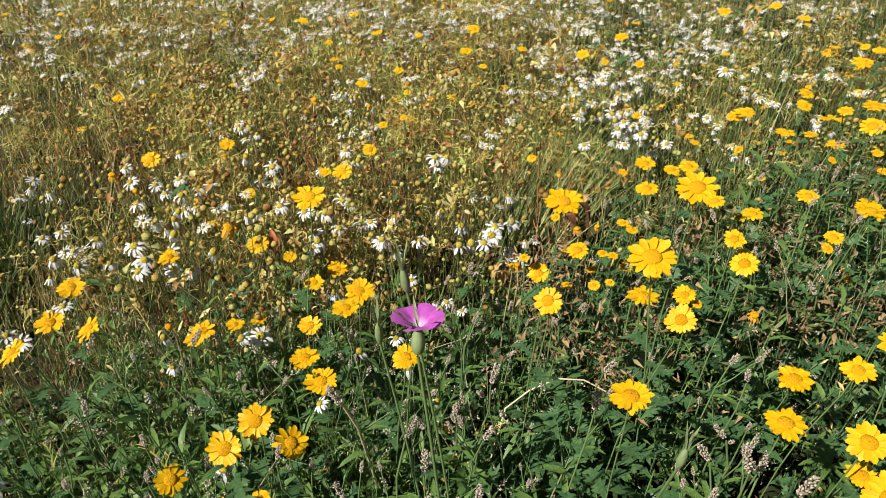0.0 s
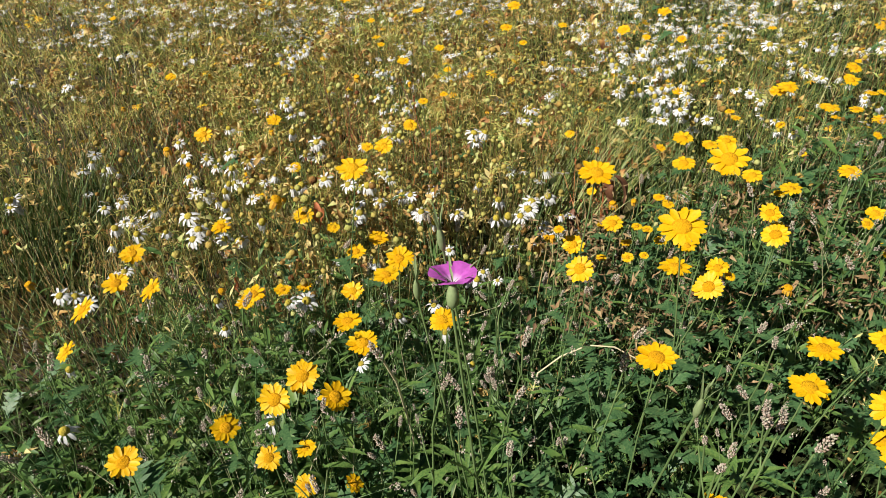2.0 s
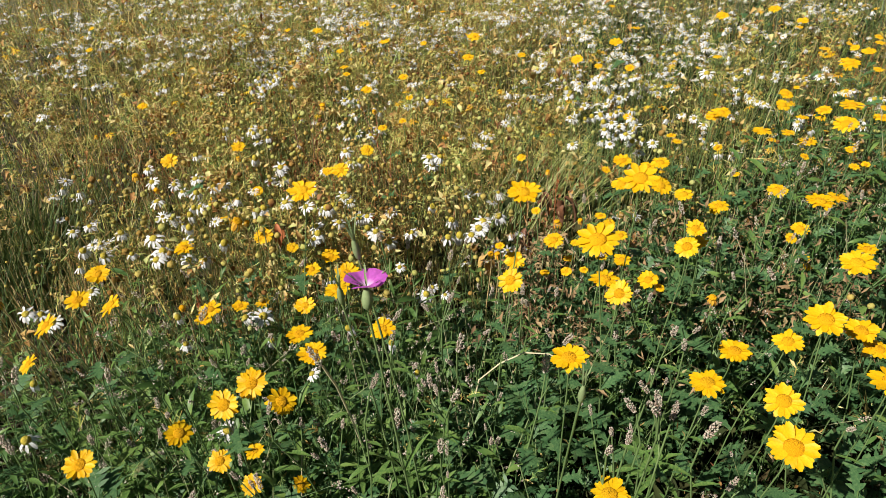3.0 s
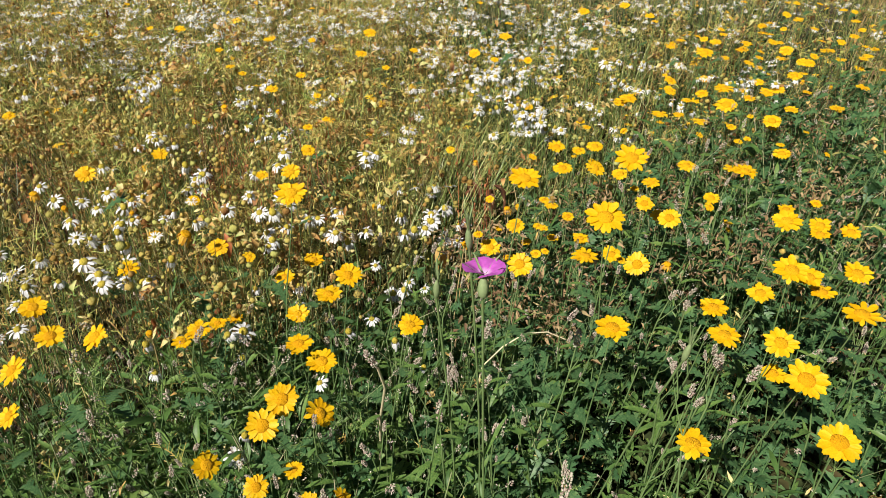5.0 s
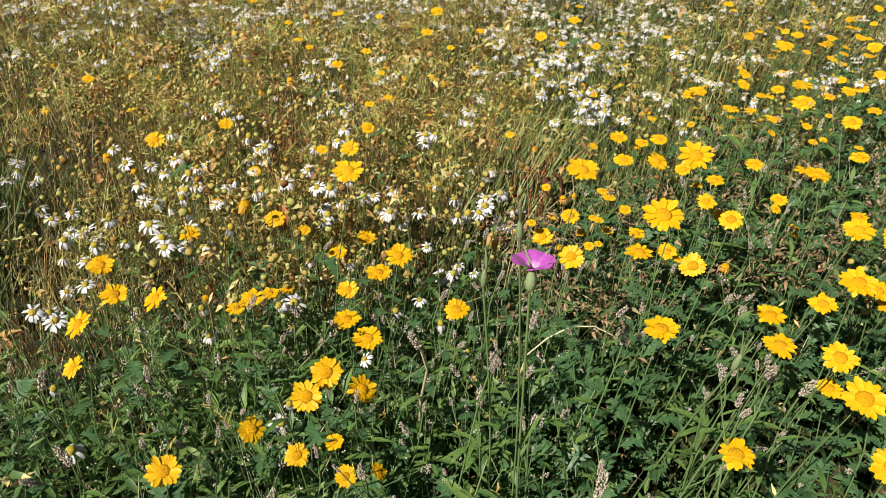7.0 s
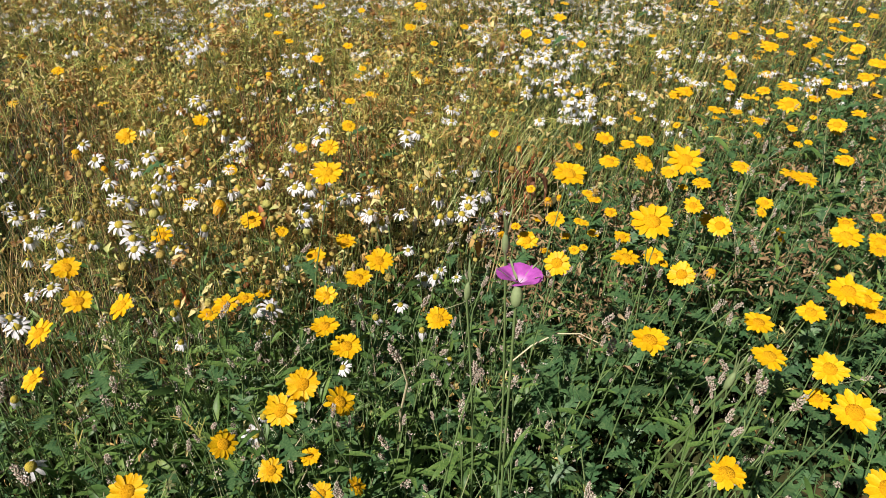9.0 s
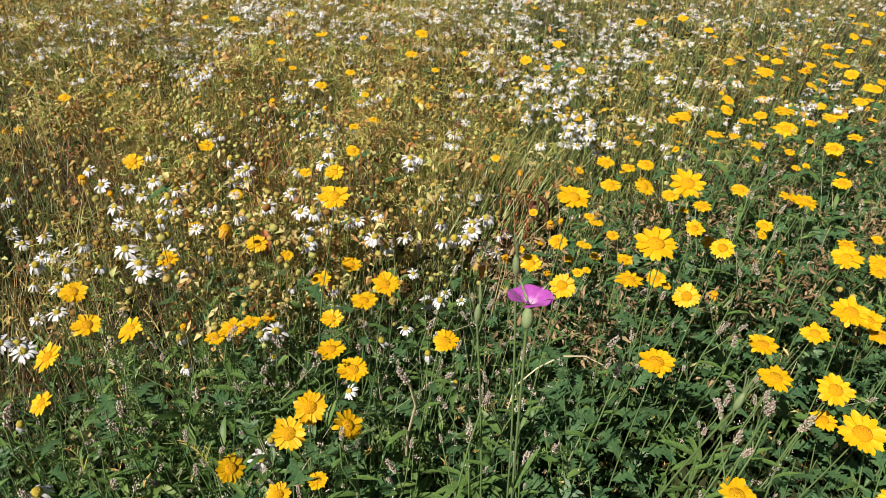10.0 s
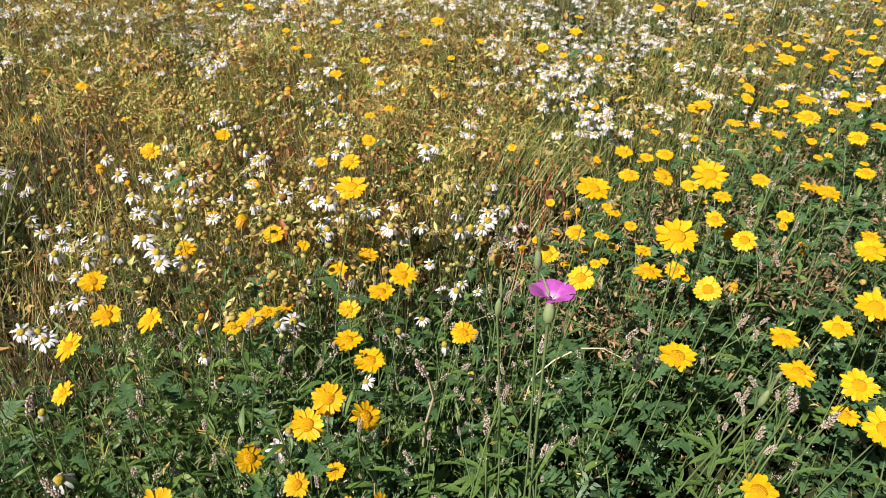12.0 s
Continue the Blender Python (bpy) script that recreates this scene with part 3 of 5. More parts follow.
def daisy(x, y, z, breadth, tilt, way):
    """A mayweed daisy, its head at the given place."""
    nrm = lean(tilt, way)
    foot = Vector((x + spot.uniform(-0.05, 0.05), y + spot.uniform(-0.02, 0.07), 0))
    plant = new("mayweed_daisy")
    plant.location = foot
    pts = stem_of(plant, foot, (x, y, z), nrm, 0.0008, M_STEM)
    k = breadth / 0.0334
    i = spot.choice((0, 0, 1, 1, 3, 3, 2))
    head = part("flower_head", DAISY_DISC[(1, 1, 2, 0)[i]], plant, Matrix.Translation(Vector((x, y, z)) - foot) @ turn_to(nrm, spot.uniform(0, 6)) @ Matrix.Diagonal((k, k, k, 1)), "domed mustard-yellow disc")
    part("petals", DAISY_RAYS[i], head, None, "narrow white petals")
    tagged(plant, "white mayweed daisy with %s petals and a yellow dome" % ("flat", "lowered", "hanging", "spread")[i], "flower", "white daisies in the meadow")


SPIKES = [spike_shape(1.0, 0.14, n, 70 + k, p).mesh("flower_spike", [M_PINK], True) for k, (n, p) in enumerate(((84, 0.33), (66, 0.36), (92, 0.31), (58, 0.38), (74, 0.34)))]


def redshank(x, y, z, length, at=None, stem_mat=None, radius=0.0013):
    """A redshank stalk topped by a pale pink spike, with long leaves and a side branch or two."""
    foot = Vector((x + spot.uniform(-0.06, 0.06), y + spot.uniform(-0.02, 0.08), 0)) if at is None else Vector((*at, 0))
    plant = new("redshank")
    plant.location = foot
    nrm = lean(spot.uniform(3, 40), spot.uniform(0, 360))
    low = Vector((x, y, z)) - nrm * length / 2
    pts = stem_of(plant, foot, low, nrm, radius, stem_mat or M_STEM)

    def spike(at_point, way, size):
        part("flower_spike", spot.choice(SPIKES), plant, Matrix.Translation(at_point) @ turn_to(way, spot.uniform(0, 6)) @ Matrix.Diagonal((size * 0.95, size * 0.95, size, 1)), "packed pale pink buds")

    spike(low - foot, nrm, length)
    for j in range(spot.choice((0, 1, 1, 2)) if at is None else 0):
        a = pts[spot.choice((4, 5, 6))]
        b = a + Vector((spot.uniform(-0.035, 0.035), spot.uniform(-0.035, 0.035), spot.uniform(0.04, 0.075)))
        part("branch", tube([a, a.lerp(b, 0.5) - Vector((0, 0, 0.004)), b], [0.0010, 0.0009, 0.0007], 5).mesh("branch", [M_STEM]), plant)
        spike(b, b - a, length * spot.uniform(0.45, 0.8))
    leaves_on(plant, pts, LANCE, 8, 0.052, 0.22, 0.86)
    tagged(plant, "redshank with a pale pink flower spike and long leaves", "wildflower", "redshank in the meadow")


def marigold_shoot(x, y, h):
    """A leafy corn marigold that has not flowered yet."""
    plant = new("marigold_shoot")
    foot = Vector((x, y, 0))
    plant.location = foot
    pts = bow(Vector((0, 0, -0.01)), Vector((spot.uniform(-0.04, 0.04), spot.uniform(-0.04, 0.04), h)), Vector((0.006, 0, 0)), 7)
    part("stem", tube(pts, [0.0018, 0.0018, 0.0016, 0.0015, 0.0014, 0.0012, 0.0010]).mesh("stem", [M_STEM]), plant)
    leaves_on(plant, pts, LOBED, 9, 0.066, 0.35, 0.99)
    tagged(plant, "leafy blue-green marigold shoot with jagged leaves", "shoot", "marigold shoots in the green growth")


def corncockle():
    """The single corncockle, with its two buds on stalks of their own."""
    top = Vector((-0.020, 0.389, 0.763))
    foot = Vector((0.03, 0.42, 0))
    plant = new("corncockle")
    plant.location = foot
    nrm = lean(9, 75)
    pts = bow(Vector((0, 0, -0.01)), top - nrm * 0.026 - foot, Vector((-0.01, 0, 0)), 10)
    part("stem", tube(pts, [0.0014] * 10, 8).mesh("stem", [M_STEM]), plant)
    turn = turn_to(nrm, 0.5)
    # long ribbed calyx under the petals
    s = Shape()
    rows = []
    for f, r in ((0, 0.0016), (0.12, 0.0042), (0.4, 0.0052), (0.7, 0.0045), (0.9, 0.0032), (1.0, 0.0030)):
        rows.append([(r * (1 + 0.12 * (j % 2)) * math.cos(2 * math.pi * j / 20), r * (1 + 0.12 * (j % 2)) * math.sin(2 * math.pi * j / 20), -0.024 + 0.022 * f) for j in range(20)])
    s.grid(rows, closed=True)
    calyx = part("calyx", s.mesh("calyx", [M_CALYX]), plant, Matrix.Translation(top - foot) @ turn, "pale green ribbed calyx")
    for j in range(5):
        m = Matrix.Translation((0, 0, -0.004)) @ Matrix.Rotation(2 * math.pi * j / 5 + 0.6, 4, "Z") @ Matrix.Rotation(0.55, 4, "X")
        part("sepal", lance_leaf(0.030, 0.0028, 0.1).mesh("sepal", [M_CALYX]), calyx, m)
    bloom = new("bloom", cockle_petals())
    bloom.parent = plant
    bloom.matrix_local = Matrix.Translation(top - foot) @ turn
    tagged(bloom, "five broad magenta petals with a white throat")
    for j, f in enumerate((0.35, 0.55, 0.75)):
        i = int(f * 9)
        for side in (0, math.pi):
            part("leaf", LANCE[2], plant, Matrix.Translation(pts[i]) @ Matrix.Rotation(j + side, 4, "Z") @ Matrix.Rotation(0.9, 4, "X") @ Matrix.Diagonal((0.045, 0.06, 0.06, 1)))
    tagged(plant, "single magenta corncockle flower on a tall grey-green stem", "flower")


def cockle_petals():
    s = Shape()
    r = random.Random(9)
    for k in range(5):
        rows = []
        for i in range(7):
            f = i / 6
            line = []
            for j in range(9):
                u = j / 4 - 1
                turn = u * (0.30 + 0.50 * f ** 0.7)
                rad = 0.0012 + 0.0208 * f * (1 - 0.07 * u * u) - (0.0009 if i == 6 and j == 4 else 0)
                z = 0.0078 * math.sin(f * 1.6) + 0.0008 * math.sin(u * 5 + k) * f
                line.append((rad * math.sin(turn), rad * math.cos(turn), z))
            rows.append(line)
        petal = Shape().grid(rows)
        s.moved(Matrix.Rotation(2 * math.pi * (k + r.uniform(-0.05, 0.05)) / 5, 4, "Z") @ Matrix.Rotation(r.uniform(0.02, 0.16), 4, "X") @ Matrix.Rotation(0.10, 4, "Y"), petal)
    return s.mesh("bloom", [M_COCKLE])


def cockle_bud(x, y, z, fx, fy, size=1.0):
    """A closed corncockle bud on its stalk."""
    foot = Vector((fx, fy, 0))
    plant = new("corncockle_bud")
    plant.location = foot
    nrm = lean(8, spot.uniform(0, 360))
    top = Vector((x, y, z))
    pts = bow(Vector((0, 0, -0.01)), top - nrm * 0.015 - foot, Vector((0.01, 0, 0)), 10)
    part("stem", tube(pts, [0.0012] * 10, 8).mesh("stem", [M_STEM]), plant)
    rows = []
    for f, r in ((0, 0.0011), (0.1, 0.0024), (0.4, 0.0034), (0.7, 0.0028), (0.9, 0.0015), (1.0, 0.0003)):
        rows.append([(r * (1 + 0.14 * (j % 2)) * math.cos(2 * math.pi * j / 16), r * (1 + 0.14 * (j % 2)) * math.sin(2 * math.pi * j / 16), -0.015 + 0.026 * f) for j in range(16)])
    bud = part("bud", Shape().grid(rows, closed=True).mesh("bud", [M_CALYX]), plant, Matrix.Translation(top - foot) @ turn_to(nrm) @ Matrix.Diagonal((size, size, size, 1)), "pale green ribbed bud")
    for j in range(5):
        m = Matrix.Rotation(2 * math.pi * j / 5, 4, "Z") @ Matrix.Rotation(1.25 + 0.12 * (j % 3 - 1), 4, "X")
        part("sepal", lance_leaf(0.034, 0.0024, 0.1).mesh("sepal", [M_CALYX]), bud, m)
    tagged(plant, "closed pale green corncockle bud on a thin stalk", "flower bud", "corncockle buds")


corncockle()
cockle_bud(-0.030, 0.410, 0.795, 0.01, 0.46)
cockle_bud(-0.056, 0.430, 0.727, -0.02, 0.47)
cockle_bud(0.179, 0.330, 0.681, 0.155, 0.46)
# corn marigolds: place of the flower head, breadth, lean from upright, way it leans
marigold(0.331, 0.257, 0.590, 0.0488, 24, -137)
marigold(0.216, 0.326, 0.542, 0.0459, 4, -135)
marigold(0.445, 0.410, 0.513, 0.0611, 22, -131)
marigold(-0.426, 0.438, 0.462, 0.0453, 24, -67)
marigold(-0.215, 0.446, 0.411, 0.0317, 38, -78)
marigold(0.584, 0.480, 0.546, 0.0590, 6, -146)
marigold(0.468, 0.489, 0.508, 0.0514, 23, -133)
marigold(0.369, 0.491, 0.539, 0.0482, 9, -123)
marigold(0.198, 0.500, 0.575, 0.0516, 7, -122)
marigold(-0.172, 0.502, 0.342, 0.0301, 34, -10)
marigold(-0.281, 0.504, 0.390, 0.0369, 40, -78)
marigold(-0.231, 0.511, 0.402, 0.0307, 4, -86)
marigold(0.510, 0.520, 0.413, 0.0416, 16, -132)
marigold(-0.261, 0.522, 0.481, 0.0479, 45, -86)
marigold(-0.338, 0.524, 0.425, 0.0428, 34, -36)
marigold(-0.188, 0.540, 0.468, 0.0466, 34, -29)
marigold(-0.236, 0.567, 0.478, 0.0487, 47, -84)
marigold(-0.560, 0.583, 0.507, 0.0353, 34, -146)
marigold(0.274, 0.587, 0.608, 0.0398, 40, -133)
marigold(0.565, 0.604, 0.545, 0.0592, 20, -129)
marigold(0.710, 0.611, 0.512, 0.0533, 17, -130)
marigold(0.528, 0.613, 0.500, 0.0449, 22, -141)
marigold(-0.050, 0.619, 0.531, 0.0425, 15, -93)
marigold(0.671, 0.629, 0.469, 0.0490, 7, -148)
marigold(0.647, 0.642, 0.494, 0.0507, 15, -131)
marigold(0.472, 0.642, 0.459, 0.0533, 7, -127)
marigold(-0.579, 0.664, 0.512, 0.0446, 34, -142)
marigold(0.257, 0.666, 0.644, 0.0662, 21, -121)
marigold(-0.472, 0.674, 0.542, 0.0449, 34, -149)
marigold(-0.178, 0.683, 0.433, 0.0539, 8, -101)
marigold(-0.530, 0.688, 0.543, 0.0434, 15, -61)
marigold(0.139, 0.694, 0.560, 0.0459, 39, -126)
marigold(0.401, 0.714, 0.600, 0.0417, 31, -134)
marigold(0.325, 0.734, 0.704, 0.0586, 26, -118)
marigold(-0.210, 0.734, 0.432, 0.0531, 1, -103)
marigold(-0.355, 0.744, 0.479, 0.0419, 12, -76)
marigold(-0.122, 0.757, 0.536, 0.0471, 19, -79)
marigold(0.161, 0.760, 0.674, 0.0567, 15, -102)
marigold(-0.206, 0.780, 0.457, 0.0395, 28, -94)
marigold(0.710, 0.788, 0.516, 0.0596, 19, -135)
marigold(-0.394, 0.792, 0.424, 0.0356, 8, -69)
marigold(0.307, 0.801, 0.486, 0.0549, 2, -105)
marigold(-0.154, 0.805, 0.471, 0.0504, 2, -97)
marigold(0.898, 0.809, 0.457, 0.0461, 19, -129)
marigold(-0.341, 0.830, 0.423, 0.0328, 8, -66)
marigold(-0.194, 0.841, 0.647, 0.0547, 22, -101)
marigold(0.473, 0.850, 0.524, 0.0351, 17, -134)
marigold(0.763, 0.852, 0.503, 0.0367, 12, -145)
marigold(0.885, 0.865, 0.422, 0.0460, 11, -150)
marigold(-0.171, 0.865, 0.504, 0.0393, 12, -79)
marigold(0.406, 0.878, 0.429, 0.0439, 22, -129)
marigold(-0.319, 0.879, 0.393, 0.0324, 1, -88)
marigold(0.135, 0.902, 0.495, 0.0221, 14, -120)
marigold(0.918, 0.903, 0.418, 0.0549, 19, -131)
marigold(-0.635, 0.904, 0.451, 0.0494, 22, -60)
marigold(0.162, 0.907, 0.460, 0.0430, 33, -102)
marigold(0.262, 0.918, 0.425, 0.0257, 21, -108)
marigold(0.700, 0.919, 0.562, 0.0534, 8, -119)
marigold(-0.225, 0.921, 0.440, 0.0397, 15, -93)
marigold(0.502, 0.946, 0.497, 0.0427, 27, -120)
marigold(0.375, 0.956, 0.424, 0.0388, 14, -103)
marigold(0.287, 0.979, 0.452, 0.0241, 7, -109)
marigold(-0.502, 0.998, 0.449, 0.0470, 7, -77)
marigold(0.248, 1.004, 0.444, 0.0465, 19, -115)
marigold(-0.346, 1.033, 0.452, 0.0466, 28, -85)
marigold(-0.293, 1.043, 0.417, 0.0311, 22, -72)
marigold(0.358, 1.051, 0.373, 0.0314, 7, -112)
faded_marigold(-0.401, 1.054, 0.478, 0.0465, 34, -9)
marigold(0.591, 1.072, 0.475, 0.0470, 9, -126)
marigold(0.401, 1.078, 0.408, 0.0342, 16, -102)
marigold(0.524, 1.095, 0.493, 0.0444, 20, -132)
marigold(0.792, 1.112, 0.395, 0.0448, 20, -121)
marigold(0.387, 1.133, 0.409, 0.0298, 9, -104)
marigold(0.370, 1.147, 0.419, 0.0299, 10, -124)
marigold(-0.194, 1.153, 0.542, 0.0468, 24, -97)
marigold(0.410, 1.155, 0.492, 0.0535, 13, -124)
marigold(0.499, 1.169, 0.478, 0.0573, 34, -68)
marigold(0.491, 1.170, 0.532, 0.0455, 15, -105)
marigold(0.903, 1.199, 0.421, 0.0558, 1, -136)
marigold(-0.400, 1.200, 0.475, 0.0331, 27, -73)
marigold(0.774, 1.210, 0.439, 0.0522, 14, -124)
marigold(-0.495, 1.212, 0.394, 0.0367, 16, -80)
marigold(0.482, 1.228, 0.498, 0.0391, 14, -114)
marigold(-0.597, 1.229, 0.543, 0.0470, 31, -87)
marigold(0.428, 1.239, 0.508, 0.0502, 14, -107)
marigold(1.094, 1.258, 0.423, 0.0553, 16, -139)
marigold(-0.152, 1.277, 0.535, 0.0374, 30, -83)
marigold(1.086, 1.317, 0.494, 0.0556, 26, -130)
faded_marigold(-0.739, 1.322, 0.468, 0.0345, 14, -56)
marigold(-0.261, 1.324, 0.463, 0.0334, 20, -90)
marigold(-0.470, 1.329, 0.532, 0.0400, 23, -78)
marigold(0.897, 1.360, 0.490, 0.0467, 5, -135)
marigold(1.024, 1.393, 0.453, 0.0323, 18, -123)
marigold(1.006, 1.414, 0.512, 0.0672, 23, -141)
marigold(0.699, 1.417, 0.549, 0.0556, 12, -111)
marigold(0.688, 1.433, 0.535, 0.0469, 12, -111)
marigold(0.823, 1.445, 0.488, 0.0548, 5, -109)
marigold(0.905, 1.479, 0.467, 0.0398, 5, -118)
marigold(-0.142, 1.503, 0.504, 0.0305, 16, -92)
marigold(1.083, 1.537, 0.515, 0.0681, 7, -131)
marigold(-0.092, 1.545, 0.506, 0.0250, 17, -92)
marigold(1.027, 1.561, 0.495, 0.0448, 20, -138)
marigold(1.453, 1.684, 0.489, 0.0562, 16, -141)
marigold(1.483, 1.774, 0.412, 0.0556, 21, -141)
marigold(1.578, 1.778, 0.498, 0.0587, 17, -122)
marigold(-0.918, 1.795, 0.487, 0.0397, 20, -78)
faded_marigold(-0.366, 1.824, 0.465, 0.0387, 18, -83)
marigold(-0.226, 1.841, 0.503, 0.0425, 19, -89)
marigold(0.587, 1.845, 0.389, 0.0387, 25, -106)
marigold(-0.096, 1.849, 0.471, 0.0289, 19, -104)
marigold(0.579, 1.859, 0.539, 0.0337, 29, -108)
marigold(0.132, 1.945, 0.517, 0.0302, 21, -97)
marigold(1.309, 1.985, 0.494, 0.0750, 16, -115)
marigold(0.514, 2.001, 0.507, 0.0318, 22, -103)
marigold(0.446, 2.018, 0.526, 0.0475, 30, -120)
marigold(1.699, 2.033, 0.469, 0.0611, 32, -142)
marigold(-0.133, 2.078, 0.470, 0.0396, 20, -100)
marigold(1.425, 2.095, 0.501, 0.0523, 17, -126)
marigold(0.596, 2.143, 0.546, 0.0542, 17, -113)
marigold(0.111, 2.144, 0.580, 0.0522, 24, -92)
marigold(0.092, 2.262, 0.481, 0.0514, 15, -96)
marigold(-0.412, 2.462, 0.468, 0.0358, 16, -89)
marigold(1.564, 2.596, 0.358, 0.0750, 17, -129)
marigold(1.140, 2.669, 0.509, 0.0618, 19, -116)
marigold(1.477, 2.680, 0.474, 0.0529, 19, -119)
marigold(1.401, 2.789, 0.503, 0.0595, 19, -131)
marigold(-0.609, 2.994, 0.433, 0.0579, 18, -87)
# mayweed daisies
daisy(-0.318, 0.617, 0.331, 0.0386, 28, -79)
daisy(-0.649, 0.671, 0.387, 0.0321, 31, -51)
daisy(-0.695, 0.771, 0.457, 0.0352, 25, -79)
daisy(-0.677, 0.781, 0.447, 0.0358, 11, -9)
daisy(-0.324, 0.802, 0.418, 0.0306, 34, -141)
daisy(-0.453, 0.812, 0.351, 0.0292, 10, -80)
daisy(-0.320, 0.889, 0.293, 0.0344, 29, -80)
daisy(-0.006, 0.910, 0.385, 0.0371, 15, -67)
daisy(-0.690, 0.944, 0.382, 0.0351, 8, -104)
daisy(-0.016, 0.991, 0.321, 0.0401, 26, -91)
daisy(-0.755, 0.998, 0.330, 0.0301, 20, -74)
daisy(-0.683, 1.013, 0.425, 0.0384, 15, -94)
daisy(-0.289, 1.018, 0.357, 0.0268, 14, -100)
daisy(-0.715, 1.027, 0.380, 0.0348, 17, -40)
daisy(-0.563, 1.027, 0.425, 0.0450, 25, -26)
daisy(-0.481, 1.030, 0.399, 0.0331, 17, -55)
daisy(-0.637, 1.037, 0.414, 0.0278, 13, -70)
daisy(-0.434, 1.038, 0.435, 0.0400, 29, -39)
daisy(-0.760, 1.065, 0.408, 0.0397, 22, -85)
daisy(-0.118, 1.071, 0.435, 0.0373, 7, -103)
daisy(-0.517, 1.075, 0.454, 0.0403, 30, -45)
daisy(-0.779, 1.083, 0.446, 0.0302, 8, -70)
daisy(-0.739, 1.086, 0.457, 0.0302, 24, -55)
daisy(-0.121, 1.086, 0.422, 0.0378, 26, -87)
daisy(-0.094, 1.089, 0.399, 0.0383, 30, -126)
daisy(-0.263, 1.091, 0.488, 0.0364, 31, -139)
daisy(-0.142, 1.111, 0.422, 0.0358, 25, -103)
daisy(-0.050, 1.137, 0.393, 0.0397, 21, -155)
daisy(-0.539, 1.165, 0.455, 0.0325, 32, -14)
daisy(-0.529, 1.174, 0.487, 0.0373, 27, -21)
daisy(-0.001, 1.191, 0.430, 0.0379, 28, -45)
daisy(-0.105, 1.227, 0.400, 0.0387, 23, -132)
daisy(-0.411, 1.260, 0.531, 0.0365, 9, -76)
daisy(-0.205, 1.289, 0.529, 0.0379, 13, -64)
daisy(-0.706, 1.329, 0.445, 0.0381, 33, -115)
daisy(-0.654, 1.333, 0.434, 0.0358, 12, -67)
daisy(-0.599, 1.338, 0.447, 0.0414, 13, -93)
daisy(-0.618, 1.416, 0.478, 0.0370, 12, -116)
daisy(0.719, 1.603, 0.591, 0.0438, 22, -98)
daisy(-0.549, 1.159, 0.440, 0.0369, 12, -124)
daisy(-0.403, 1.411, 0.440, 0.0448, 30, -86)
daisy(-0.522, 1.314, 0.440, 0.0370, 16, -103)
daisy(-0.655, 1.231, 0.440, 0.0413, 14, -133)
daisy(-0.225, 1.426, 0.440, 0.0441, 8, -138)
daisy(-0.200, 1.438, 0.440, 0.0403, 31, -94)
daisy(-0.695, 0.820, 0.400, 0.0407, 25, -86)
daisy(-0.302, 0.828, 0.400, 0.0441, 27, -45)
daisy(-0.578, 0.537, 0.400, 0.0391, 16, -79)
daisy(-0.242, 1.178, 0.440, 0.0437, 30, -118)
daisy(-0.611, 1.280, 0.440, 0.0360, 9, -43)
daisy(-0.546, 1.308, 0.440, 0.0393, 11, -116)
daisy(-0.591, 1.056, 0.440, 0.0458, 25, -86)
daisy(-0.388, 1.185, 0.440, 0.0412, 12, -65)
daisy(-0.674, 1.084, 0.440, 0.0363, 14, -73)
# redshank spikes
redshank(-0.035, 0.444, 0.593, 0.0199)
redshank(0.270, 0.384, 0.603, 0.0293)
redshank(0.211, 0.330, 0.603, 0.0193)
redshank(0.046, 0.290, 0.564, 0.0286)
redshank(0.104, 0.541, 0.384, 0.0170)
redshank(0.062, 0.605, 0.514, 0.0282)
redshank(-0.120, 0.509, 0.576, 0.0283, (-0.115, 0.66), M_STRAW, 0.0021)
redshank(0.282, 0.462, 0.560, 0.020)
redshank(0.303, 0.414, 0.570, 0.022)
redshank(0.266, 0.453, 0.540, 0.022)
redshank(0.241, 0.431, 0.520, 0.017)
redshank(0.247, 0.385, 0.560, 0.020)
redshank(0.339, 0.394, 0.560, 0.026)
redshank(0.367, 0.616, 0.520, 0.022)
redshank(0.372, 0.587, 0.520, 0.020)
redshank(0.178, 0.550, 0.520, 0.030)
redshank(-0.412, 0.611, 0.400, 0.022)
redshank(-0.504, 0.652, 0.420, 0.024)
redshank(-0.637, 0.633, 0.440, 0.030)
redshank(-0.556, 0.485, 0.450, 0.030)
redshank(-0.352, 0.700, 0.400, 0.020)


def leafy_shoot(x, y, z, size, count=8):
    """A young shoot crowned with a whorl of broad leaves."""
    foot = Vector((x + spot.uniform(-0.02, 0.02), y + spot.uniform(0, 0.04), 0))
    plant = new("leafy_shoot")
    plant.location = foot
    pts = bow(Vector((0, 0, -0.01)), Vector((x, y, z)) - foot, Vector((0.005, 0, 0)), 6)
    part("stem", tube(pts, [0.0017] * 6).mesh("stem", [M_STEM]), plant)
    for k in range(count):
        s = size * spot.uniform(0.7, 1.15)
        m = Matrix.Translation(pts[-1] - Vector((0, 0, 0.010 * (k % 3)))) @ Matrix.Rotation(k * 2.4, 4, "Z") @ Matrix.Rotation(spot.uniform(0.0, 0.45), 4, "X")
        part("leaf", LANCE[k % 2], plant, m @ Matrix.Diagonal((s * 0.95, s, s, 1)))
    tagged(plant, "young leafy green shoot with a whorl of broad leaves", "shoot", "leafy shoots in the green growth")


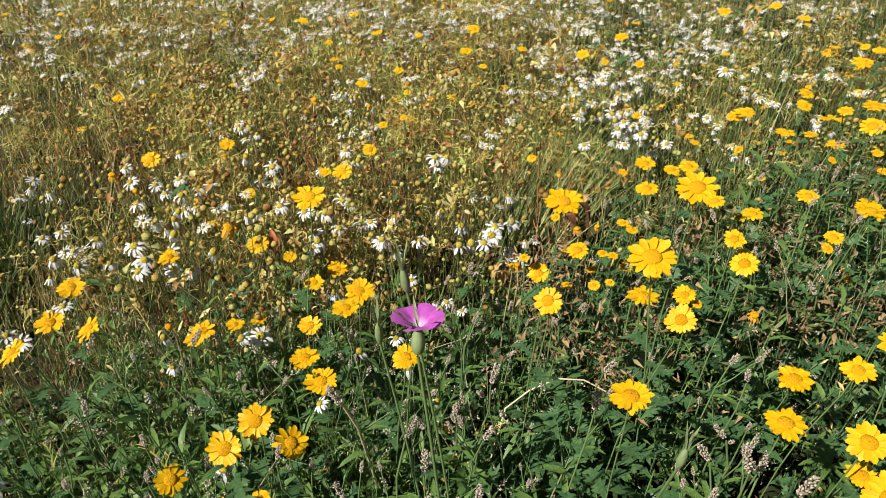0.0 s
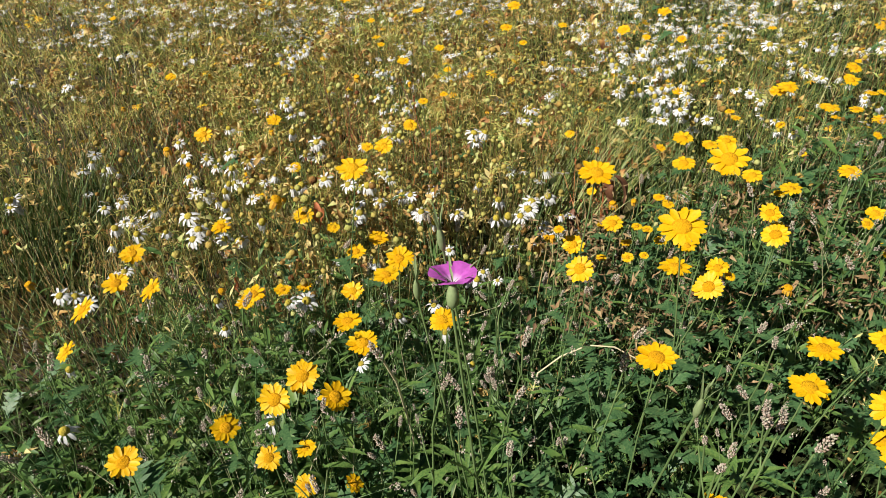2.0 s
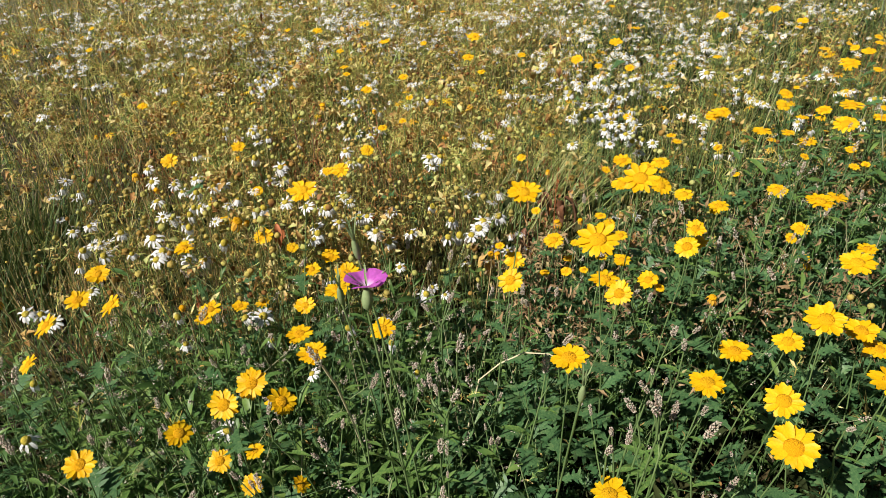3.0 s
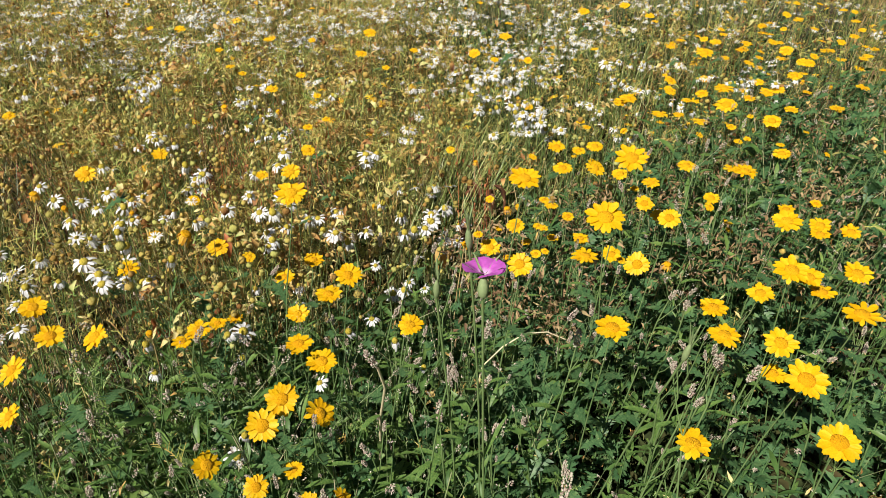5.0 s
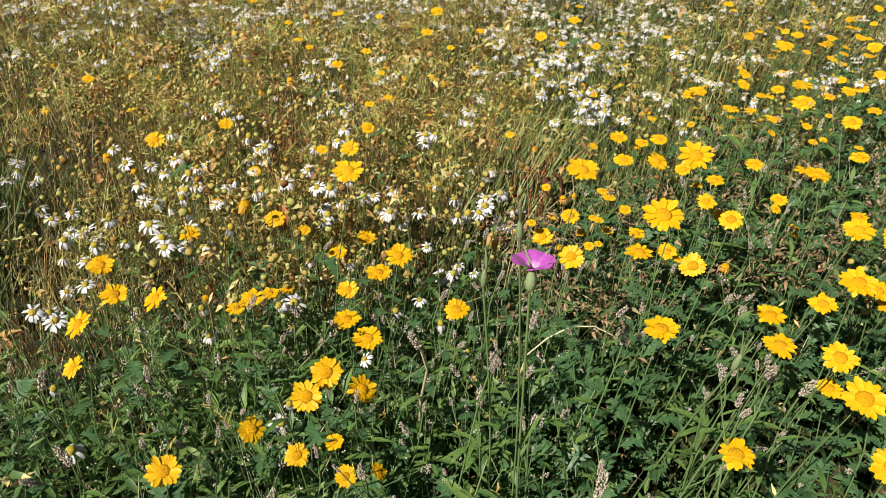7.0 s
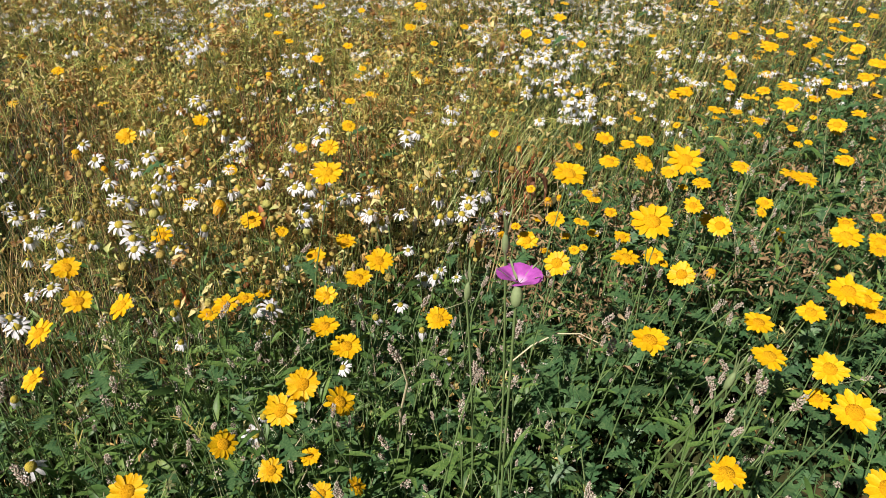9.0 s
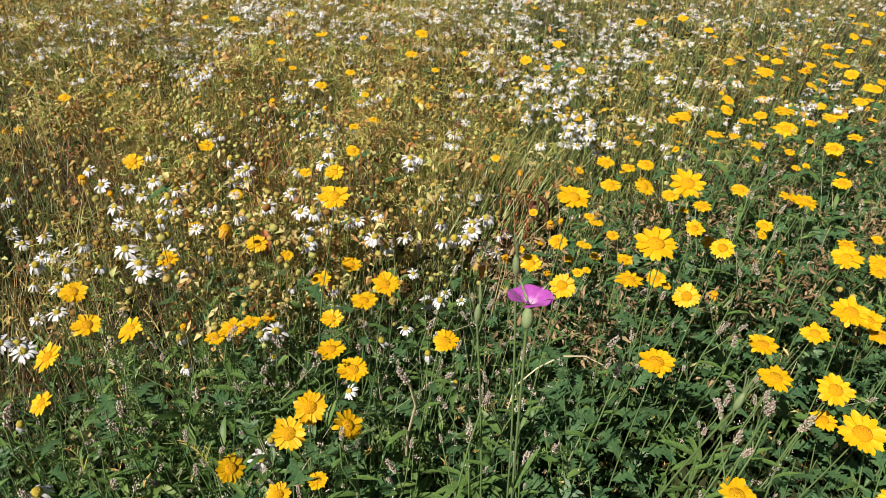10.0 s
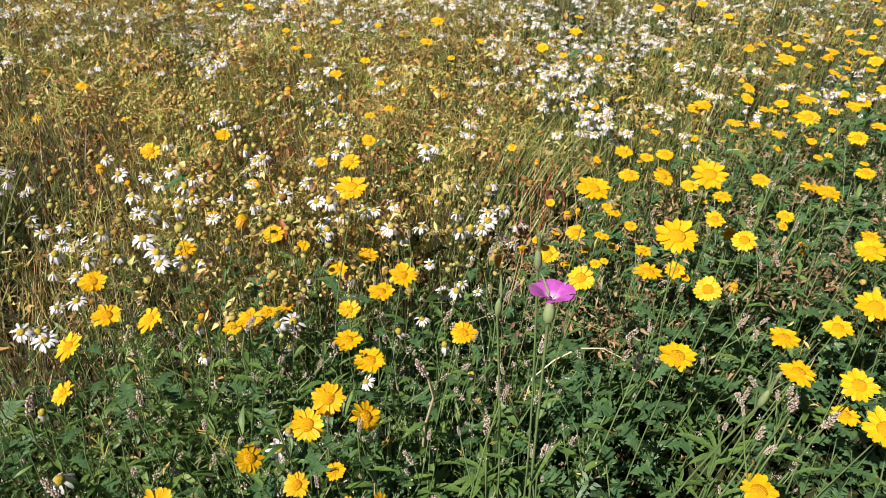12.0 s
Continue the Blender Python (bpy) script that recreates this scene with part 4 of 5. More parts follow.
def dead_leaf(x, y, z, size, mat, way, label):
    """A curled dead leaf that hangs on its own dry stalk."""
    foot = Vector((x + 0.02, y + 0.03, 0))
    thing = new("dead_leaf")
    thing.location = foot
    top = Vector((x, y, z + size * 0.5)) - foot
    part("stalk", tube(bow(Vector((0, 0, -0.01)), top, Vector((0.01, 0, 0)), 6), [0.0012] * 6).mesh("stalk", [M_DRY]), thing)
    for k in range(3):
        blade = lance_leaf(size * (1 - 0.2 * k), size * 0.34, 0.9, 0.9, 6)
        m = Matrix.Translation(top - Vector((0, 0, 0.012 * k))) @ Matrix.Rotation(radians(way) + 2.1 * k, 4, "Z") @ Matrix.Rotation(-0.7 - 0.3 * k, 4, "X")
        part("blade", blade.mesh("blade", [mat]), thing, m)
    tagged(thing, label, "dead leaf", "dead leaves in the meadow")


def bent_straw():
    """A pale straw, snapped over, lying across the leaves."""
    pts = [Vector(p) for p in ((0.04, 0.68, 0.0), (0.06, 0.69, 0.2), (0.09, 0.70, 0.355), (0.125, 0.706, 0.385), (0.165, 0.709, 0.405), (0.205, 0.705, 0.405), (0.245, 0.695, 0.385))]
    ob = new("bent_straw", tube(pts, [0.0016, 0.0015, 0.0014, 0.0014, 0.0013, 0.0012, 0.001]).mesh("bent_straw", [M_STRAW]))
    tagged(ob, "pale snapped straw bent over the green leaves", "straw")


bent_straw()
leafy_shoot(-0.094, 0.555, 0.30, 0.062)
leafy_shoot(-0.019, 0.538, 0.33, 0.062)
leafy_shoot(-0.26, 0.46, 0.24, 0.07)
leafy_shoot(0.21, 0.43, 0.28, 0.05)
leafy_shoot(0.36, 0.56, 0.30, 0.06)
leafy_shoot(-0.47, 0.57, 0.28, 0.07)
leafy_shoot(0.08, 0.40, 0.25, 0.055)
leafy_shoot(-0.62, 0.50, 0.25, 0.08)
leafy_shoot(0.55, 0.62, 0.32, 0.06)
dead_leaf(-0.341, 1.111, 0.415, 0.045, M_RUST, 200, "curled rust-red dead leaf on a dry stalk")
dead_leaf(0.329, 1.396, 0.30, 0.08, M_DARK_RUST, 250, "long brown dead leaves hanging by the grass tuft")
dead_leaf(-0.20, 1.02, 0.36, 0.04, M_FLECK, 300, "curled tan dead leaf among daisies")
dead_leaf(0.22, 1.29, 0.28, 0.06, M_DARK_RUST, 160, "long brown dead leaves hanging by the grass tuft")
dead_leaf(0.28, 1.45, 0.30, 0.06, M_DARK_RUST, 220, "long brown dead leaves hanging by the grass tuft")
dead_leaf(-0.46, 0.92, 0.37, 0.026, M_RUST, 30, "flat brown dead leaf among daisies")
dead_leaf(0.12, 1.10, 0.33, 0.05, M_FLECK, 120, "curled tan dead leaf among daisies")
# farther marigolds, scattered over the greener side
fx, fy = scatter(60, lambda x, y: np.clip(0.15 + 0.85 * lush(x, y - 0.6), 0, 1) * (x > 0.75) * (rand_field(x, y, 0.8, 31) ** 2), 1.35, 4.2, 32)
for x, y in zip(fx, fy):
    marigold(float(x), float(y), spot.uniform(0.42, 0.56), spot.uniform(0.034, 0.048), spot.uniform(0, 30), spot.uniform(-150, -40))
fx, fy = scatter(34, lambda x, y: (x > 0.2) * (x < 1.5) * lush(x, y - 0.35) * rand_field(x, y, 0.4, 37) ** 2, 0.85, 2.0, 30)
for x, y in zip(fx, fy):
    marigold(float(x), float(y), spot.uniform(0.36, 0.47), spot.uniform(0.020, 0.032), spot.uniform(0, 35), spot.uniform(-160, -60))
fx, fy = scatter(26, lambda x, y: (x < 0.9) * rand_field(x, y, 0.9, 33) ** 2, 2.0, 4.2, 34)
for x, y in zip(fx, fy):
    marigold(float(x), float(y), spot.uniform(0.42, 0.54), spot.uniform(0.03, 0.042), spot.uniform(0, 30), spot.uniform(-150, -40))
fx, fy = scatter(26, lambda x, y: 0.3 + 0.7 * rand_field(x, y, 0.6, 39), 0.75, 2.4, 40)
for x, y in zip(fx, fy):
    faded_marigold(float(x), float(y), spot.uniform(0.34, 0.46), spot.uniform(0.022, 0.032), spot.uniform(0, 50), spot.uniform(-180, 0))
fx, fy = scatter(34, lambda x, y: blob(x, y, 1.75, 1.85, 0.3, 0.22) + 0.7 * blob(x, y, 2.1, 2.4, 0.35, 0.35), 1.4, 3.2, 195)
for x, y in zip(fx, fy):
    marigold(float(x), float(y), spot.uniform(0.40, 0.52), spot.uniform(0.036, 0.050), spot.uniform(0, 30), spot.uniform(-150, -60))
# daisies near enough to count, several to a plant
dx, dy = scatter(88, lambda x, y: daisies_here(x, y) ** 1.0 * (y < 2.2), 0.7, 2.2, 35)
for x, y in zip(dx, dy):
    z, way = spot.uniform(0.38, 0.47), spot.uniform(-175, -60)
    for j in range(spot.choice((1, 2, 2, 3, 3, 4))):
        daisy(float(x) + spot.gauss(0, 0.026), float(y) + spot.gauss(0, 0.026), z + spot.gauss(0, 0.008), spot.uniform(0.034, 0.047) * (0.84 if y > 1.4 else 1), spot.uniform(0, 40), way + spot.gauss(0, 30))
dx, dy = scatter(12, lambda x, y: lush(x, y) * (x < 0.05) * (x > -0.75), 0.5, 1.05, 181)
for x, y in zip(dx, dy):
    daisy(float(x), float(y), spot.uniform(0.36, 0.44), spot.uniform(0.022, 0.032), spot.uniform(0, 35), spot.uniform(-175, -70))
KNOBS = [knob(0.0072, h, 160 + k, 10, 4).mesh("seed_head", [M_RIPE]) for k, h in enumerate((0.0044, 0.0056, 0.0066, 0.0050))]


def ripe_head(x, y, z, size):
    """A mayweed stalk with a bare ripe head."""
    foot = Vector((x + spot.uniform(-0.05, 0.05), y + spot.uniform(-0.02, 0.05), 0))
    plant = new("mayweed_seed_head")
    plant.location = foot
    nrm = lean(spot.uniform(0, 60), spot.uniform(0, 360))
    stem_of(plant, foot, (x, y, z), nrm, 0.0008, M_DRY)
    part("seed_head", spot.choice(KNOBS), plant, Matrix.Translation(Vector((x, y, z)) - foot) @ turn_to(nrm) @ Matrix.Diagonal((size, size, size, 1)), "lumpy golden-brown cone")
    tagged(plant, "ripe mayweed head without petals on a dry stalk", "seed head", "ripe mayweed heads")


sx, sy = scatter(110, lambda x, y: blob(x, y, -0.66, 1.24, 0.22, 0.14) * rand_field(x, y, 0.2, 89) ** 2 + 0.05 * (1 - lush(x, y)), 0.85, 1.7, 88)
for x, y in zip(sx, sy):
    ripe_head(float(x), float(y), spot.uniform(0.34, 0.45), spot.uniform(0.65, 1.2))


def dock_stem(foot, top, lean_x):
    """A dark, branched dock stem gone to seed."""
    thing = new("dock_stem")
    thing.location = foot
    f, t = Vector(foot), Vector(top)
    pts = bow(Vector((0, 0, -0.01)), t - f, Vector((lean_x, 0, 0)), 9)
    part("stem", tube(pts, [0.0022 - 0.00016 * k for k in range(9)]).mesh("stem", [M_DARK_RUST]), thing)
    for k in range(3, 9):
        a = pts[k]
        b = a + Vector((spot.uniform(-0.05, 0.05), spot.uniform(-0.04, 0.04), spot.uniform(0.03, 0.08)))
        part("twig", tube([a, a.lerp(b, 0.5) + Vector((0, 0, -0.004)), b], [0.0010, 0.0008, 0.0006], 5).mesh("twig", [M_RUST]), thing)
    tagged(thing, "dark red-brown branched dock stem gone to seed", "dry stem", "dock stems")


dock_stem((-0.04, 1.24, 0), (-0.205, 1.62, 0.50), 0.02)
dock_stem((-0.30, 1.52, 0), (-0.36, 1.62, 0.50), -0.02)
dock_stem((-0.42, 1.60, 0), (-0.44, 1.72, 0.47), 0.02)
dock_stem((-0.98, 1.80, 0), (-0.92, 1.92, 0.46), 0.02)
# redshank and marigold shoots through the green growth
dx, dy = scatter(96, lambda x, y: lush(x, y) * (np.abs(x) < 1.0) * (1 - gaps(x, y)), 0.34, 1.3, 36)
for x, y in zip(dx, dy):
    redshank(float(x), float(y), spot.uniform(0.30, 0.50) - 0.1 * (y < 0.4), spot.uniform(0.016, 0.028))
dx, dy = scatter(72, lambda x, y: lush(x, y) * (np.abs(x) < 1.0) * (0.3 + 0.7 * (x > 0)) * (1 - gaps(x, y)), 0.34, 1.2, 236)
for x, y in zip(dx, dy):
    marigold_shoot(float(x), float(y), spot.uniform(0.28, 0.40) - 0.08 * (y < 0.4))

# ---- the growth between, past counting ----


def stuff(ob, label, category):
    tagged(ob, label, category, kind="stuff")


def slotted(shape, k):
    """The shape, all in material slot k."""
    shape.qm, shape.tm = [k] * len(shape.q), [k] * len(shape.t)
    return shape


def along(pts, f):
    i = min(int(f * (len(pts) - 1)), len(pts) - 2)
    return pts[i].lerp(pts[i + 1], f * (len(pts) - 1) - i)


def stalk_of(r, h, lean_most, radius, n=5, seg=4):
    top = Vector((r.uniform(-lean_most, lean_most), r.uniform(-lean_most, lean_most), h))
    pts = bow(Vector((0, 0, -0.01)), top, Vector((r.uniform(-0.02, 0.02), r.uniform(-0.02, 0.02), 0)), n)
    return pts, slotted(tube(pts, [radius * (1.2 - 0.5 * k / (n - 1)) for k in range(n)], seg), 0)


def redshank_form(seed, h, leaves, spikes):
    """A whole redshank plant: stem, long leaves all the way up, side branches with spikes."""
    r = random.Random(seed)
    pts, stem = stalk_of(r, h, 0.07, 0.0013)
    s = Shape().moved(Matrix.Identity(4), stem)
    for k in range(leaves):
        f = 0.28 + 0.70 * (k + 0.6 * r.random()) / leaves
        size = r.uniform(0.032, 0.070) * (1.2 - 0.55 * f)
        leaf = slotted(lance_leaf(size, size * r.uniform(0.17, 0.27), r.uniform(0.2, 0.75), 0.3, 4), 1)
        s.moved(Matrix.Translation(along(pts, f)) @ Matrix.Rotation(k * 2.4 + r.uniform(-0.5, 0.5), 4, "Z") @ Matrix.Rotation(r.uniform(0.0, 0.95), 4, "X") @ Matrix.Rotation(r.uniform(-0.5, 0.5), 4, "Y"), leaf)
    for j in range(spikes):
        a = along(pts, r.uniform(0.6, 0.95)) if j else pts[-1]
        b = a + Vector((r.uniform(-0.05, 0.05), r.uniform(-0.05, 0.05), r.uniform(0.02, 0.07)))
        s.moved(Matrix.Identity(4), slotted(tube([a, b], [0.0008, 0.0006], 3), 0))
        size = r.uniform(0.010, 0.021)
        s.moved(Matrix.Translation(b) @ turn_to(b - a) @ Matrix.Scale(size, 4), slotted(spike_shape(1.0, 0.16, 15, seed + 7 * j, 0.5), 2))
    return s


def marigold_form(seed, h, leaves):
    """A leafy marigold without its flower: jagged leaves up a stem."""
    r = random.Random(seed)
    pts, stem = stalk_of(r, h, 0.05, 0.0014)
    s = Shape().moved(Matrix.Identity(4), stem)
    for k in range(leaves):
        f = 0.35 + 0.64 * (k + 0.6 * r.random()) / leaves
        size = r.uniform(0.034, 0.062) * (1.15 - 0.4 * f)
        s.moved(Matrix.Translation(along(pts, f)) @ Matrix.Rotation(k * 2.4 + r.uniform(-0.5, 0.5), 4, "Z") @ Matrix.Rotation(r.uniform(0.1, 1.1), 4, "X") @ Matrix.Rotation(r.uniform(-0.5, 0.5), 4, "Y"), slotted(lobed_leaf(size, size * 0.68, seed + k), 1))
    return s


def mayweed_form(seed, h, leaves):
    """A green mayweed: thread-like leaves up a thin stem."""
    r = random.Random(seed)
    pts, stem = stalk_of(r, h, 0.06, 0.0009)
    s = Shape().moved(Matrix.Identity(4), stem)
    for k in range(leaves):
        f = 0.35 + 0.64 * (k + 0.6 * r.random()) / leaves
        s.moved(Matrix.Translation(along(pts, f)) @ Matrix.Rotation(k * 2.4 + r.uniform(-0.5, 0.5), 4, "Z") @ Matrix.Rotation(r.uniform(0.2, 1.1), 4, "X"), slotted(feather_leaf(r.uniform(0.035, 0.06), seed + k), 1))
    return s


def ball(radius, seed, seg=5):
    """A ripe mayweed head: a lumpy ball, a little drawn up."""
    r = random.Random(seed)
    rows = []
    for k, (f, z) in enumerate(((0.12, 0.95), (0.82, 0.60), (0.98, -0.10), (0.30, -0.75))):
        rows.append([(radius * f * r.uniform(0.78, 1.18) * math.cos(2 * math.pi * (j + 0.5 * (k % 2)) / seg), radius * f * r.uniform(0.78, 1.18) * math.sin(2 * math.pi * (j + 0.5 * (k % 2)) / seg), radius * z * r.uniform(0.9, 1.1)) for j in range(seg)])
    return Shape().grid(rows, closed=True)


def ripe_form(seed, h, heads):
    """A mayweed gone to seed: forked dry stalks, each with a round head, and a few withered threads."""
    r = random.Random(seed)
    pts, stem = stalk_of(r, h * 0.78, 0.08, 0.0009, 4, 3)
    s = Shape().moved(Matrix.Identity(4), stem)
    for j in range(heads):
        a = along(pts, r.uniform(0.45, 1.0))
        t, out = r.uniform(0, 6.3), 0.075 * math.sqrt(r.random())
        b = Vector((pts[-1].x + out * math.cos(t), pts[-1].y + out * math.sin(t), h * r.uniform(0.88, 1.06)))
        s.moved(Matrix.Identity(4), slotted(tube([a, a.lerp(b, 0.5) + Vector((0.2 * (b.x - a.x), 0.2 * (b.y - a.y), 0)), b], [0.0008, 0.0007, 0.0006], 3), 0))
        s.moved(Matrix.Translation(b) @ turn_to(b - a), slotted(ball(r.uniform(0.0038, 0.0078), seed + j), 1))
    for k in range(2):
        s.moved(Matrix.Translation(along(pts, r.uniform(0.45, 0.95))) @ Matrix.Rotation(r.uniform(0, 6.3), 4, "Z") @ Matrix.Rotation(r.uniform(0.0, 1.1), 4, "X"), slotted(feather_leaf(r.uniform(0.035, 0.055), seed + k), 2))
    return s


def daisy_forms():
    """White heads on a short stalk, flat, lowered or seen edge on."""
    out = []
    for k, (c, d, l) in enumerate(((13, 0.15, 0.02), (12, 0.35, -0.12), (13, 0.2, 0.0), (12, 0.8, -0.40))):
        s = ray_low(c, 0.0138, 0.0060, 0.0046, 70 + k, d, l)
        s.moved(Matrix.Identity(4), slotted(dome(0.0056, 0.0050, 5, 1, 0.5), 1))
        s.moved(Matrix.Identity(4), slotted(tube([Vector((0, 0, -0.09)), Vector((0.004, 0, -0.04)), Vector((0, 0, -0.002))], [0.0009, 0.0008, 0.0008], 3), 2))
        out.append(s)
    return out


def upright(r, n, lean_by=0.16):
    return turns(r.uniform(0, 6.3, n), r.normal(0, lean_by, n), r.normal(0, lean_by, n))


def green_growth():
    r = np.random.default_rng(42)
    near = lambda x, y: np.clip(1.6 - 0.3 * y, 0.45, 1) * (1 - gaps(x, y))
    thin = lambda x, y: (1 - 0.4 * np.clip(5 * x - 0.5, 0, 1) * (y < 0.9)) * (0.12 + 0.88 * clump(x, y)) * (0.25 + 0.75 * tuft(x, y, 0.15, 25))

    def stand(x, y, n):
        """Heights as a share of the form's own, uneven from clump to clump."""
        return (0.66 + 0.16 * rand_field(x, y, 0.3, 43) + 0.26 * clump(x, y) + 0.14 * blob(x, y, -0.46, 0.76, 0.18, 0.14)) * r.uniform(0.72, 1.08, n) * np.where(y < 0.38, 0.72, 1.0) * (1 + 0.22 * np.clip((x - 0.3) / 0.3, 0, 1) * np.clip((y - 0.8) / 0.3, 0, 1))

    n = 1190
    x, y = scatter(n, lambda x, y: np.clip(lush(x, y), 0.003, 1) * near(x, y) * thin(x, y) * np.where(x > 0.05, 0.5, 1.0), 0.1, 4.2, 41)
    forms = [redshank_form(300 + 20 * k, 0.34 + 0.02 * (k % 4), 9 + k % 3, (1, 0, 2, 0, 1, 0, 1, 0)[k]) for k in range(8)]
    ob = spread_shapes("redshank_growth", forms, np.stack([x, y, np.zeros(n)], -1), upright(r, n), stand(x, y, n), [M_STEM, M_LEAF, M_PINK])
    stuff(ob, "dense green redshank with long leaves and pale spikes", "foliage")
    n = 570
    x, y = scatter(n, lambda x, y: np.clip(lush(x, y) * (0.2 + 0.8 * rand_field(x, y, 0.3, 44)), 0.01, 1) * near(x, y) * thin(x, y) * np.where(x < -0.1, 0.22, 1.0), 0.1, 4.2, 45)
    forms = [marigold_form(500 + 20 * k, 0.32 + 0.02 * (k % 3), 10) for k in range(6)]
    ob = spread_shapes("marigold_foliage", forms, np.stack([x, y, np.zeros(n)], -1), upright(r, n), stand(x, y, n), [M_STEM, M_LOBED])
    stuff(ob, "jagged blue-green corn marigold leaves in a dense mass", "foliage")
    n = 600
    meadow = lambda x, y: 0.30 * np.clip((x - 0.2 * y) / 0.4, 0, 1) * (y > 1.2) * (1 - lush(x, y)) * rand_field(x, y, 0.35, 52)
    x, y = scatter(n, lambda x, y: (np.clip(lush(x, y) * (0.15 + 0.85 * rand_field(x, y, 0.4, 49)), 0.02, 1) * np.where(x < -0.1, 1.0, 0.22) + meadow(x, y) + 0.8 * blob(x, y, -0.42, 0.74, 0.22, 0.14) + 0.5 * blob(x, y, -0.35, 1.04, 0.34, 0.13)) * near(x, y), 0.1, 3.0, 50)
    forms = [mayweed_form(700 + 20 * k, 0.33 + 0.02 * (k % 3), 8) for k in range(5)]
    ob = spread_shapes("green_feathery_foliage", forms, np.stack([x, y, np.zeros(n)], -1), upright(r, n), stand(x, y, n), [M_STEM, M_FEATHER_GREEN])
    stuff(ob, "fine feathery green mayweed leaves", "foliage")
    n = 3400
    x, y = scatter(n, lambda x, y: np.clip(lush(x, y), 0.02, 1) * near(x, y) * np.where((x > 0.1) & (y < 0.8), 0.15, 1.0), 0.15, 4.0, 46)
    ob, tips = blades("green_stems", x, y, r.uniform(0.18, 0.46, n) - 0.10 * (y < 0.38), np.abs(r.normal(0, 0.09, n)), r.uniform(0.0011, 0.0026, n), M_STEM, 47)
    stuff(ob, "upright thin green stems among the leaves", "stems")
    n = 1300
    pick = r.choice(len(tips), n)
    ob = spread_shapes("pale_florets", [spike_shape(1.0, 0.35, 5, 95 + k) for k in range(3)], tips[pick] + r.normal(0, 0.025, (n, 3)) - np.array([0, 0, 0.03]), turns(r.uniform(0, 6.3, n), r.uniform(-1, 1, n), r.uniform(-1, 1, n)), r.uniform(0.005, 0.011, n), [M_CREAM], False)
    stuff(ob, "tiny cream redshank florets scattered in the leaves", "wildflower")
    # low leaves, coloured dark to stand in for shade over the soil
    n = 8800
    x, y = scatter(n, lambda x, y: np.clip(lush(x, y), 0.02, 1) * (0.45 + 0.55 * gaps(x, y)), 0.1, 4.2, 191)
    ob = spread_shapes("low_shade_leaves", [lance_leaf(1.0, w, d, 0.4, 2) for w, d in ((0.35, 0.4), (0.5, 0.8))], np.stack([x, y, r.uniform(0.01, 0.15, n)], -1), turns(r.uniform(0, 6.3, n), r.normal(0.3, 0.6, n), r.normal(0, 0.6, n)), r.uniform(0.025, 0.06, n), [M_SHADE_LEAF])
    stuff(ob, "leaves coloured dark as shade low under the green growth", "foliage")
    # withered bits caught in the green
    n = 3800
    x, y = scatter(n, lambda x, y: lush(x, y) * near(x, y), 0.15, 3.5, 38)
    ob = spread_shapes("withered_bits", [lance_leaf(1.0, 0.3, d, 0.6, 2) for d in (0.2, 0.8, -0.4)], np.stack([x, y, stand(x, y, n) * 0.3 * r.uniform(0.5, 1.05, n)], -1), turns(r.uniform(0, 6.3, n), r.uniform(-1.3, 1.3, n), r.uniform(-1, 1, n)), r.uniform(0.006, 0.020, n), [M_FLECK])
    stuff(ob, "small withered tan leaves caught in the green growth", "dead leaves")


def withered_marigolds():
    """Spent brown and pinkish leaves of the marigolds, in tufts through the green farther back."""
    r = np.random.default_rng(251)
    each, n = 12, 5400
    x, y = scatter(n // each, lambda x, y: lush(x, y) * np.clip((x - 0.05) / 0.2, 0, 1) * np.clip((y - 0.70) / 0.3, 0, 1) * rand_field(x, y, 0.28, 252) ** 1.5, 0.7, 3.0, 253)
    z = 0.27 + 0.12 * r.random(n // each)
    x, y, z = np.repeat(x, each) + r.normal(0, 0.022, n), np.repeat(y, each) + r.normal(0, 0.022, n), np.repeat(z, each) + r.normal(0, 0.020, n)
    ob = spread_shapes("withered_marigold_leaves", [lance_leaf(1.0, w, d, 0.7, 2) for w, d in ((0.35, 0.6), (0.5, 1.1), (0.25, -0.5))], np.stack([x, y, z], -1), turns(r.uniform(0, 6.3, n), r.normal(0.2, 0.7, n), r.normal(0, 0.7, n)), r.uniform(0.007, 0.019, n), [M_SPENT])
    stuff(ob, "withered brown and pinkish marigold leaves among the green", "dead leaves")


